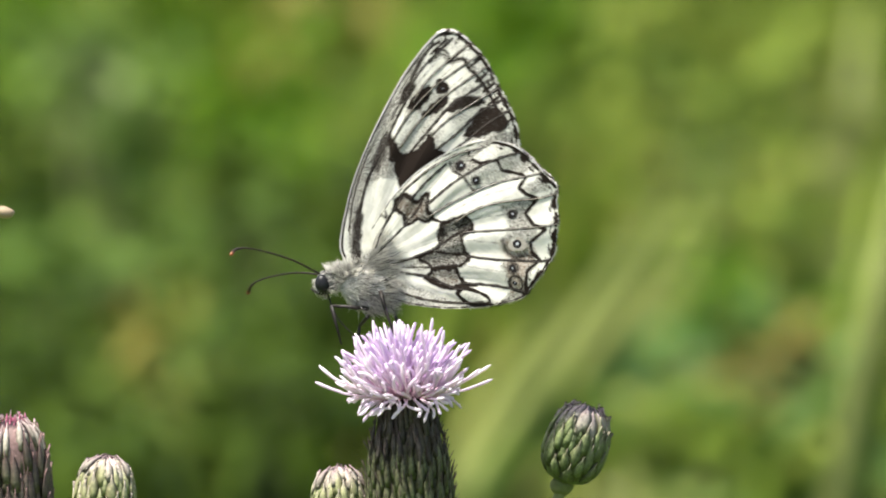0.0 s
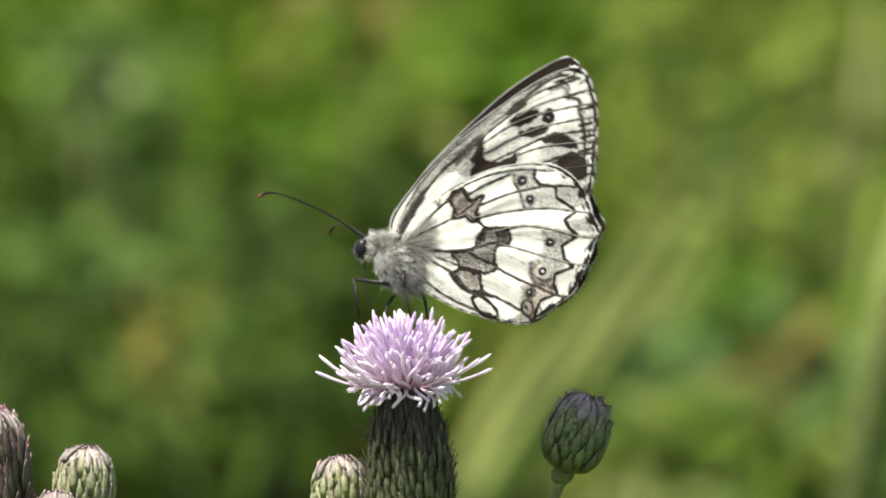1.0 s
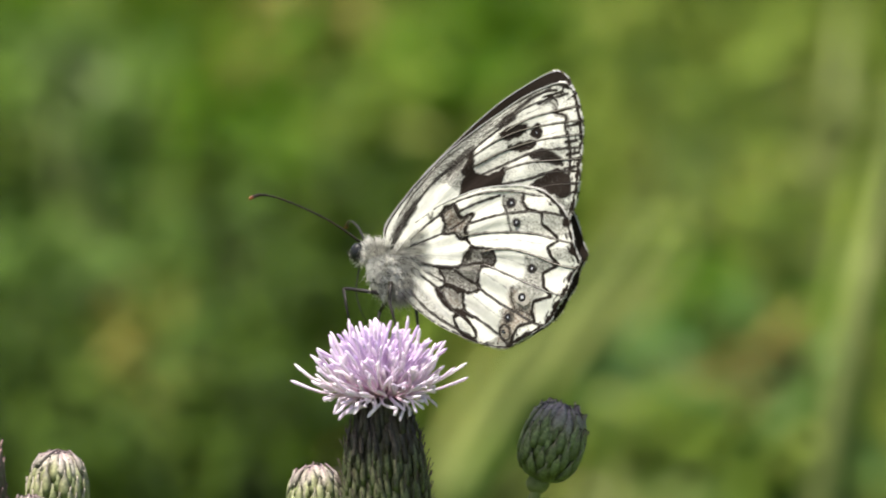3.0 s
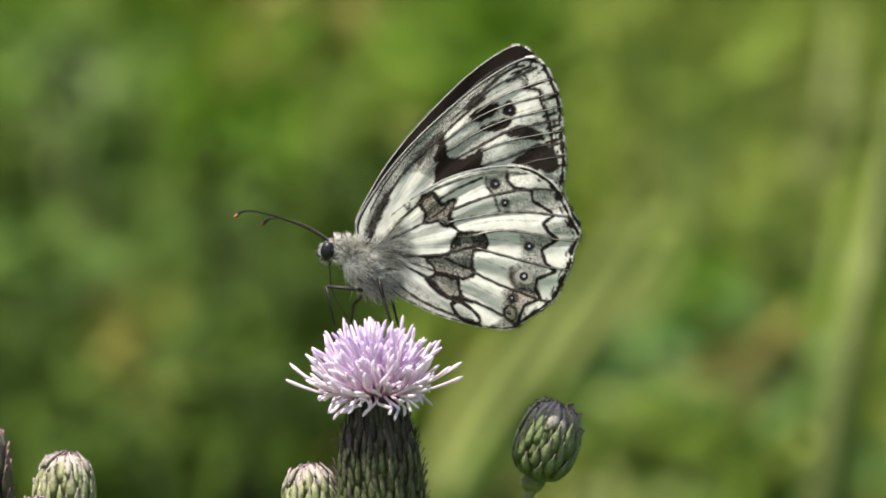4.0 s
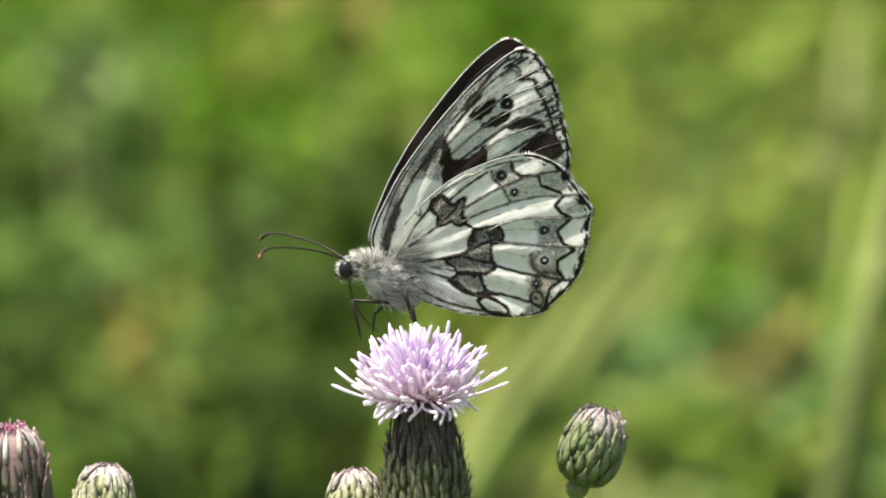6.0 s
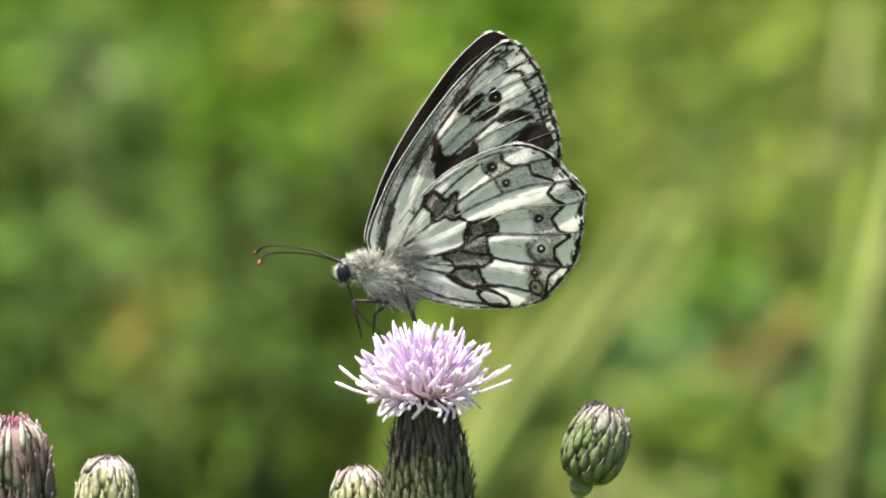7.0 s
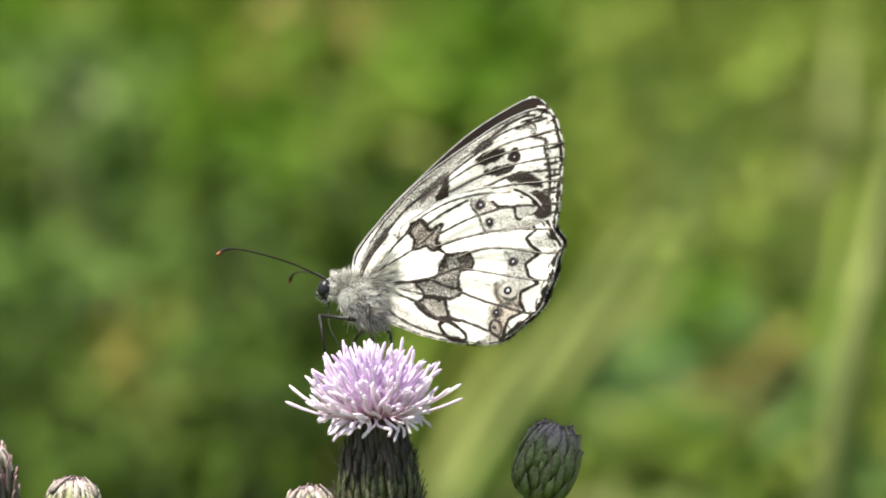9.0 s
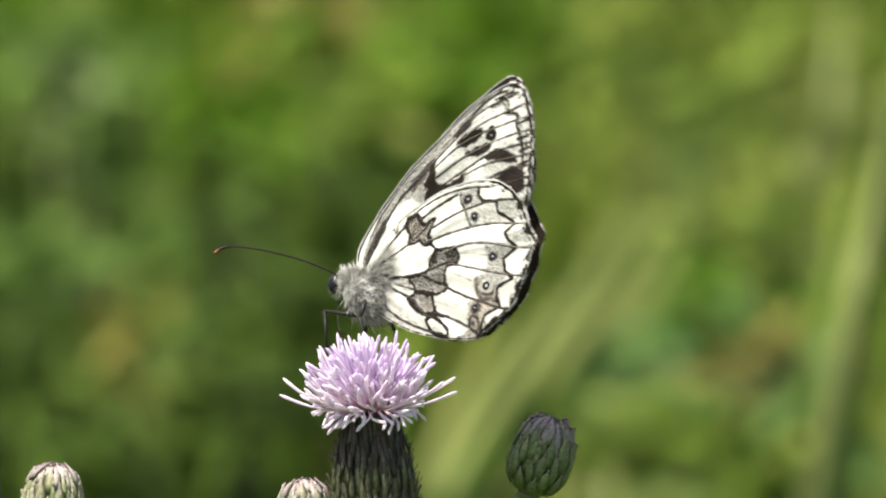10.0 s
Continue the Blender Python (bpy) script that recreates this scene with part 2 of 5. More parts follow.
def lathe(bm, profile, sides=28, wave=0.0):
    """Turns (radius, height) pairs round the z axis."""
    rings = []
    for r, z in profile:
        rings.append([bm.verts.new((r * (1 + wave * math.sin(5 * a + 40 * z)) * math.cos(a), r * math.sin(a), z)) for a in (2 * math.pi * k / sides for k in range(sides))])
    for a, b in zip(rings, rings[1:]):
        for k in range(sides):
            bm.faces.new((a[k], a[(k + 1) % sides], b[(k + 1) % sides], b[k]))
    bm.faces.new(rings[0][::-1])
    bm.faces.new(rings[-1])
    return smooth(bm)


def ellipsoid(bm, centre, radii, turn=None, seg=24, rough=0.0):
    m = Matrix.Translation(centre) @ (turn or Matrix()) @ Matrix.Diagonal((*radii, 1))
    made = bmesh.ops.create_uvsphere(bm, u_segments=seg, v_segments=seg * 2 // 3, radius=1.0, matrix=m)["verts"]
    if rough:
        for v in made:
            v.co += (v.co - Vector(centre)) * rough * noise.noise(v.co / MM * 1.7)
    return smooth(bm)


def mesh_from(name, verts, faces):
    me = bpy.data.meshes.new(name)
    me.from_pydata([tuple(v) for v in verts], [], [tuple(f) for f in faces])
    me.polygons.foreach_set("use_smooth", [True] * len(me.polygons))
    return me


# ------------------------------------------------------------------ the butterfly's wings, in mm: along, up
class Pigment:
    """Scale colours of a wing sheet, laid on as shapes in its own plane."""

    def __init__(self, xz):
        self.xz = xz
        self.layer = {k: np.zeros(len(xz)) for k in ("dark", "brown", "dust")}

    def lay(self, word, mask):
        self.layer[word] = np.maximum(self.layer[word], np.clip(mask, 0, 1))

    def clear(self, mask):
        for k in self.layer:
            self.layer[k] *= 1 - np.clip(mask, 0, 1)

    def wobble(self, size=0.5):
        x, z = self.xz.T
        return size * 0.25 * (np.sin(5.1 * x + 1.3 * z) + np.sin(4.3 * z - 2.2 * x + 1) + np.sin(11 * x + 7 * z) * 0.5 + np.sin(13 * z - 9 * x) * 0.5)

    def to_line(self, points, smooth_line=True):
        pts = curve_points(points, 6 * (len(points) - 1)) if smooth_line and len(points) > 2 else np.array(points, float)
        best = np.full(len(self.xz), 1e9)
        for a, b in zip(pts, pts[1:]):
            d = b - a
            s = np.clip(((self.xz - a) @ d) / (d @ d + 1e-12), 0, 1)
            best = np.minimum(best, np.hypot(*(self.xz - a - s[:, None] * d).T))
        return best

    def line(self, word, points, width, weight=1.0, soft=0.14, bent=True):
        d = self.to_line(points, bent) + self.wobble(0.10)
        self.lay(word, weight * np.clip((width / 2 - d) / soft + 0.5, 0, 1))

    def inside(self, points):
        pts = curve_points(list(points) + [points[0]], 5 * len(points))
        x, z = self.xz.T
        hit = np.zeros(len(x), bool)
        for (ax, az), (bx, bz) in zip(pts, pts[1:]):
            cross = (az > z) != (bz > z)
            hit ^= cross & (x < (bx - ax) * (z - az) / (bz - az + 1e-12) + ax)
        d = self.to_line(list(points) + [points[0]])
        return np.where(hit, d, -d)

    def patch(self, word, points, weight=1.0, soft=0.26, rim=0.0, grow=0.07):
        d = self.inside(points) + self.wobble(0.24) + grow
        self.lay(word, weight * np.clip(d / soft + 0.5, 0, 1))
        if rim:
            self.lay("dark", np.clip((rim * 0.8 - np.abs(d)) / 0.22 + 0.5, 0, 1))

    def spot(self, word, x, z, rx, rz, turn=0.0, weight=1.0, soft=0.12):
        c, s = math.cos(radians(turn)), math.sin(radians(turn))
        dx, dz = self.xz[:, 0] - x, self.xz[:, 1] - z
        d = 1 - np.hypot((dx * c + dz * s) / rx, (dz * c - dx * s) / rz)
        self.lay(word, weight * np.clip((d * min(rx, rz) + self.wobble(0.12)) / soft + 0.5, 0, 1))


def pleat(x, z, hinge):
    """How far the sheet is folded out of its plane, fanwise from the hinge, in mm."""
    turn, far = np.arctan2(z - hinge[1], x - hinge[0]), np.hypot(x - hinge[0], z - hinge[1])
    return 0.14 * np.sin(turn * 25 + 0.7 * np.sin(far * 0.45)) * np.clip((far - 4) / 8, 0, 1)


def wing_sheet(name, outline, hinge, ns, nr, side, bow, paint):
    """A thin sheet from the hinge to a smooth outline. side: -1 towards the viewer's half, 1 the other."""
    edge = curve_points(outline, ns)
    n = len(edge)
    s = np.linspace(0, 1, n)
    hinge = np.array(hinge, float)
    r = np.linspace(0.02, 1.0, nr)
    xz = hinge + r[:, None, None] * (edge - hinge)[None]
    reach = np.hypot(*(edge - hinge).T)
    flat = xz.reshape(-1, 2)
    p = Pigment(flat)
    margin = ((1 - r)[:, None] * reach[None]).reshape(-1)
    along = np.tile(s, nr)
    paint(p, margin, along)
    turn = np.arctan2(flat[:, 1] - hinge[1], flat[:, 0] - hinge[0])
    far = np.hypot(*(flat - hinge).T)
    ridge = np.sin(turn * 95 + 0.8 * np.sin(far * 0.9) + 2 * np.sin(turn * 13)) * (0.6 + 0.4 * np.sin(turn * 31 + far * 0.5))
    p.lay("dust", 0.15 * np.clip(ridge, 0, 1) ** 3 * np.clip((far - 5) / 5, 0, 1))
    deep = side * (pleat(flat[:, 0], flat[:, 1], hinge) + 0.014 * ridge * np.clip((far - 2) / 9, 0, 1) + bow * np.sin(np.pi * np.clip(np.hypot(*(flat - hinge).T) / reach.max(), 0, 1)) + 0.03 * p.wobble(1.0))
    verts = np.stack([flat[:, 0], deep, flat[:, 1]], 1) * MM
    i, j = np.meshgrid(np.arange(nr - 1), np.arange(n - 1), indexing="ij")
    a = (i * n + j).reshape(-1)
    faces = np.stack([a, a + 1, a + n + 1, a + n], 1)
    me = mesh_from(name, verts, faces.tolist())
    for word, values in p.layer.items():
        me.attributes.new(word, "FLOAT", "POINT").data.foreach_set("value", values.astype(np.float32))
    return me, edge, reach.max()


H_HINGE = (-10.26, -0.21)
F_HINGE = (-10.44, 0.21)
H_OUT = [(-10.49, 0.74), (-8.82, 2.76), (-7.21, 3.89), (-5.39, 5.02), (-3.42, 5.97), (-1.30, 6.74), (1.40, 7.22), (4.48, 7.27), (6.93, 6.68),
         (8.70, 5.37), (9.73, 3.83), (10.35, 2.29), (10.83, 0.74), (11.36, -0.56), (10.60, -1.99), (10.14, -3.65), (9.24, -5.08), (8.42, -6.62),
         (6.88, -7.81), (5.05, -8.82), (3.35, -9.65), (0.85, -9.29), (-1.62, -8.58), (-4.10, -7.63), (-6.27, -6.44), (-8.10, -5.20), (-9.82, -3.53), (-10.66, -1.87)]
F_OUT = [(-12.02, 0.98), (-11.71, 2.88), (-10.69, 4.48), (-9.52, 5.91), (-7.59, 8.11), (-5.06, 10.42), (-2.51, 12.44), (0.07, 14.28), (2.66, 15.94), (5.28, 17.25),
         (7.54, 18.02), (8.80, 17.73), (9.64, 16.78), (10.18, 15.35), (10.59, 13.87), (10.69, 12.08), (10.65, 10.30), (10.67, 8.52), (10.56, 6.74),
         (10.23, 5.14), (9.29, 3.36), (6.67, 1.99), (2.63, 1.22), (-2.79, 0.50), (-7.50, -0.45), (-10.05, -1.04)]
H_VEINS = [
    ([(-8.96, 0.50), (-7.60, 2.17), (-6.14, 3.41), (-4.53, 4.54), (-3.25, 5.61)], 1),
    ([(-3.25, 5.61), (-0.25, 6.44), (3.16, 6.74), (6.28, 6.26)], 0),
    ([(-8.96, 0.50), (-6.64, 1.40), (-4.45, 2.23)], 1),
    ([(-3.01, 4.42), (-0.84, 5.43), (1.62, 6.26)], 1),
    ([(-1.80, 3.18), (0.34, 3.83), (3.02, 4.42), (6.43, 4.66), (9.20, 4.31)], 1),
    ([(-2.37, 1.93), (0.13, 2.29), (3.20, 2.46), (5.96, 2.35), (8.61, 1.81), (10.42, 1.45)], 0),
    ([(0.24, 0.33), (1.66, 0.62), (3.71, 0.62), (6.16, 0.09), (8.64, -0.74), (10.94, -1.16)], 0),
    ([(0.43, -0.92), (3.62, -2.11), (6.10, -3.00), (8.22, -3.71), (10.11, -4.13)], 0),
    ([(-0.17, -3.36), (2.51, -4.96), (4.66, -5.97), (6.45, -6.86), (8.21, -7.33)], 1),
    ([(-1.67, -5.79), (0.64, -6.98), (2.68, -8.28), (3.93, -9.29)], 1),
    ([(-8.93, 0.15), (-6.77, -0.98), (-4.68, -1.28), (-2.29, -1.16), (-1.01, 0.50)], 1),
    ([(-8.86, -0.56), (-6.63, -2.46), (-4.59, -3.77), (-2.90, -5.73), (-1.45, -6.62)], 1),
    ([(-9.55, -1.99), (-7.10, -4.84), (-4.17, -6.86), (-0.60, -8.46)], 1)]
F_VEINS = [
    ([(-10.52, 1.10), (-9.12, 3.77), (-7.30, 6.32), (-5.03, 8.58), (-2.84, 10.12), (-0.73, 11.79), (1.51, 13.45)], 1),
    ([(1.17, 13.45), (3.43, 15.05), (5.73, 16.06), (8.54, 16.89)], 1),
    ([(1.91, 12.86), (4.52, 14.28), (7.20, 15.05), (9.82, 15.59)], 0),
    ([(-1.63, 10.30), (0.97, 11.91), (3.95, 13.09), (6.98, 13.69), (10.37, 14.04)], 0),
    ([(-1.40, 9.29), (1.75, 10.84), (4.75, 11.79), (7.45, 12.26), (10.57, 12.62)], 0),
    ([(-0.43, 8.46), (2.54, 9.71), (5.19, 10.72), (7.90, 11.07), (10.62, 11.31)], 1),
    ([(1.94, 8.82), (4.27, 9.53), (6.64, 9.83), (10.59, 10.12)], 0),
    ([(1.94, 7.33), (4.76, 7.93), (7.43, 8.70), (10.64, 8.82)], 1),
    ([(1.50, 6.15), (4.87, 6.74), (7.56, 7.33), (10.56, 7.51)], 1)]
H_SPOTS = [((3.06, 5.49), 0.50), ((3.86, 3.47), 0.44), ((5.94, -1.28), 0.40), ((5.12, -4.31), 0.66), ((3.67, -6.44), 0.40), ((3.26, -7.93), 0.26)]
F_SPOTS = [((5.35, 12.74), 0.26)]


def paint_hind(p, margin, along):
    outer = (along > 0.28) & (along < 0.80)
    # basal dusting and inner margin
    p.spot("dust", *(-10.08, -0.68), 2.6, 1.8, -30, 0.45, 1.2)
    p.patch("dust", [(-10.46, -1.87), (-7.23, -3.36), (-3.48, -6.92), (0.82, -9.00), (-1.93, -8.88), (-6.25, -6.62), (-9.18, -4.54)], 0.34, 0.5)
    p.patch("dust", [(-6.71, -1.63), (-4.91, -1.75), (-3.70, -3.06), (-5.24, -2.70)], 0.35, 0.4)
    # dark blotches at the end of the cell, paler and speckled inside
    p.patch("dust", [(-5.11, 4.19), (-4.29, 4.90), (-3.41, 5.02), (-2.62, 3.89), (-1.35, 4.31), (-1.81, 3.30), (-2.02, 2.64), (-1.94, 1.69), (-2.78, 1.87), (-3.36, 2.23), (-4.59, 2.23), (-4.40, 3.18)], 0.69, 0.2, 0.23)
    p.patch("brown", [(-4.77, 4.19), (-4.00, 4.78), (-3.09, 3.77), (-2.12, 3.71), (-2.41, 2.41), (-4.08, 2.64)], 0.12)
    p.patch("dust", [(-1.16, 0.68), (-0.34, 0.68), (1.34, 0.33), (1.33, -1.10), (0.23, -1.04), (-0.13, -2.29), (-0.42, -2.94), (0.03, -3.30), (-0.40, -3.83), (-1.28, -3.95), (-2.61, -3.65), (-3.83, -3.12), (-4.18, -2.29), (-4.79, -1.63), (-3.08, -1.51), (-2.16, -1.10), (-1.90, -0.21)], 0.67, 0.2, 0.22)
    p.patch("dark", [(-0.01, 0.15), (1.28, 0.27), (1.26, -1.04), (0.22, -0.92)], 0.6, 0.3)
    p.patch("dust", [(-4.80, -3.71), (-3.54, -3.30), (-2.62, -3.59), (-1.70, -3.95), (-1.80, -5.02), (-1.56, -5.49), (-2.35, -5.85), (-3.42, -5.37), (-4.24, -4.60)], 0.56, 0.2, 0.22)
    p.patch("brown", [(-4.32, -3.77), (-3.11, -3.47), (-1.95, -4.13), (-2.13, -5.20), (-3.09, -5.20)], 0.10)
    p.line("dark", [(-5.01, -3.65), (-4.38, -4.60), (-3.19, -5.61), (-1.34, -6.38)], 0.49, 0.9, 0.25)
    p.line("dark", [(-2.35, -5.79), (-1.36, -6.15), (-0.50, -6.50)], 0.40, 0.9, 0.2)
    p.line("dark", [(-1.70, -3.89), (-1.71, -5.31), (-1.22, -6.15)], 0.30, 0.9, 0.15)
    p.line("dark", [(-8.91, 0.03), (-7.59, -0.92), (-5.92, -1.28), (-3.30, -1.40), (-2.10, -1.04)], 0.32, 1.0, 0.15)
    p.line("dark", [(-2.16, -1.16), (-0.13, -0.86), (1.33, -1.04)], 0.25, 0.9)
    p.line("dark", [(-3.08, -1.57), (-1.70, -2.41), (0.03, -3.30)], 0.25, 0.9)
    p.line("dark", [(-4.07, 2.52), (-2.89, 3.12), (-1.87, 4.01)], 0.24, 0.9)
    p.line("dark", [(-3.46, 4.90), (-2.98, 4.07), (-2.61, 3.83)], 0.38, 0.9)
    p.line("dark", [(-4.75, 4.01), (-4.47, 3.12), (-4.67, 2.35)], 0.30, 0.9)
    p.line("dark", [(-1.94, 1.69), (-1.19, 0.98), (-0.61, 0.62)], 0.32, 1.0)
    p.line("dark", [(-6.70, -1.75), (-4.84, -2.58), (-3.41, -3.24)], 0.21, 0.8, 0.2)
    p.line("dark", [(-6.70, 4.31), (-6.23, 3.71), (-6.01, 4.31)], 0.27, 0.7, 0.2)
    # thin folds between the veins, drawn as faint grey lines
    for a, b, c in (((-2.75, 4.54), (-0.87, 5.73), (0.64, 6.56)), ((-0.47, 1.40), (3.27, 1.69), (7.43, 1.22)), ((1.72, -0.09), (3.82, -0.56), (5.94, -1.28)),
                    ((0.51, -1.87), (2.68, -3.06), (4.11, -3.77)), ((-0.64, -4.25), (1.55, -5.73), (3.36, -6.74)), ((-0.81, -6.15), (1.01, -7.33), (2.48, -8.40))):
        p.line("dust", [a, b, c], 0.14, 0.30, 0.14)
    # closed oval near the inner margin
    p.line("dark", [(-2.63, -6.50), (-1.89, -6.38), (-0.87, -6.98), (-0.03, -7.93), (0.10, -8.64), (-0.86, -8.64), (-1.87, -8.05), (-2.43, -7.22), (-2.63, -6.50)], 0.36, 1.0, 0.12)
    p.spot("dust", *(-1.22, -7.63), 0.95, 0.6, -35, 0.22, 0.3)
    # zigzag before the margin
    p.line("dark", [(4.39, 6.68), (4.28, 5.73), (5.04, 4.90), (6.72, 4.54), (6.75, 3.36), (8.44, 2.17), (8.76, 1.69)], 0.34, 1.0, bent=False)
    p.line("dark", [(8.76, 1.69), (7.59, 0.98), (8.09, 0.03), (8.99, -0.80), (7.15, -1.75), (7.49, -3.18), (8.39, -4.01)], 0.36, 1.0, bent=False)
    p.line("dark", [(8.47, -4.13), (6.46, -4.72), (6.21, -5.73), (6.65, -6.74), (4.92, -7.33), (4.33, -8.40), (4.00, -9.23)], 0.36, 1.0, bent=False)
    p.line("dark", [(2.17, 6.32), (2.11, 5.37), (2.75, 4.42), (3.19, 2.64)], 0.24, 0.9, 0.15)
    p.patch("dust", [(4.55, 6.44), (7.11, 6.21), (8.84, 4.54), (6.72, 4.54), (5.04, 4.90)], 0.14, 0.5)
    p.patch("dust", [(2.18, 6.21), (4.35, 6.44), (4.42, 5.61), (5.05, 4.78), (3.72, 4.31), (2.48, 4.42)], 0.46, 0.3)
    p.patch("dust", [(2.76, 4.31), (6.45, 4.48), (6.74, 3.47), (8.29, 2.29), (5.60, 2.52), (2.90, 2.76)], 0.24, 0.4)
    p.patch("dust", [(5.15, -0.09), (6.87, -0.21), (8.85, -0.80), (7.15, -1.75), (7.58, -3.41), (6.51, -3.77), (4.77, -2.70), (5.23, -1.75)], 0.48, 0.5)
    p.patch("dust", [(6.99, 4.54), (8.95, 4.07), (9.77, 2.64), (8.71, 2.17), (7.23, 3.36)], 0.40, 0.3)
    p.patch("dust", [(7.88, 0.74), (9.92, 0.98), (10.44, -0.21), (8.93, -0.21)], 0.38, 0.3)
    p.patch("dust", [(4.05, -3.06), (6.44, -2.94), (7.62, -3.89), (6.20, -4.84), (6.34, -6.38), (4.36, -5.73), (3.72, -4.72)], 0.42, 0.4)
    p.patch("brown", [(3.30, -3.06), (6.27, -4.84), (6.48, -6.38), (4.77, -7.22), (3.96, -8.88), (2.56, -8.52), (3.27, -5.73)], 0.22, 0.5)
    p.patch("dust", [(2.84, -5.55), (4.75, -5.43), (6.34, -6.38), (4.57, -8.05), (2.72, -8.76)], 0.44, 0.5)
    p.patch("dust", [(1.38, -9.12), (2.57, -8.64), (4.25, -9.00), (3.90, -9.71)], 0.55, 0.3)
    p.clear(0.9 * np.clip((0.8 - np.hypot(p.xz[:, 0] - (5.12, -4.31)[0], p.xz[:, 1] - (5.12, -4.31)[1])) / 0.2 + p.wobble(0.4), 0, 1))
    p.line("dark", [(3.87, -3.36), (3.84, -4.54), (4.35, -5.61)], 0.45, 0.7, 0.35)
    p.line("dark", [(4.49, -5.61), (5.46, -5.73), (6.34, -6.38)], 0.45, 0.7, 0.35)
    p.spot("dark", *(3.00, 5.49), 0.60, 0.58, 0, 0.9, 0.2)
    p.spot("dark", *(3.74, -6.44), 0.62, 0.75, 0, 0.7, 0.3)
    p.line("dark", [(2.75, -7.57), (3.40, -7.22), (4.00, -7.81), (3.68, -8.76), (2.83, -8.52), (2.75, -7.57)], 0.30, 0.8, 0.2)
    p.spot("dark", *(5.94, -1.28), 0.55, 0.5, 0, 0.8, 0.25)
    p.spot("dark", *(3.86, 3.47), 0.5, 0.5, 0, 0.7, 0.25)
    for line, dark in H_VEINS:
        p.line("dark", line, 0.26 if dark else 0.22, 1.0 if dark else 0.9, 0.12)
    # margin: pale fringe, uneven dark line, broken inner line
    m = np.where(outer, margin, 9.0)
    ragged = p.wobble(0.5)
    p.lay("dark", np.clip((0.20 + 0.5 * ragged - np.abs(m - 0.24)) / 0.08 + 0.5, 0, 1))
    p.lay("dark", 0.8 * np.clip((0.05 + 0.4 * ragged - np.abs(m - 0.70 - 0.3 * ragged)) / 0.06 + 0.5, 0, 1))
    for spot in ((9.73, 3.83), (10.83, 0.74), (10.60, -1.99), (9.24, -5.08), (8.42, -6.62), (5.91, -8.40)):
        p.spot("dark", *spot, 0.75, 0.55, 30, 1.0, 0.2)
    rest = np.where((along < 0.30) & (along > 0.06), margin, 9.0)
    p.lay("dark", 0.85 * np.clip((0.06 + 0.3 * ragged - np.abs(rest - 0.34)) / 0.08 + 0.5, 0, 1))
    rear = np.where(along > 0.78, margin, 9.0)
    p.lay("dark", 0.75 * np.clip((0.16 + 0.4 * ragged - np.abs(rear - 0.30)) / 0.12 + 0.5, 0, 1))


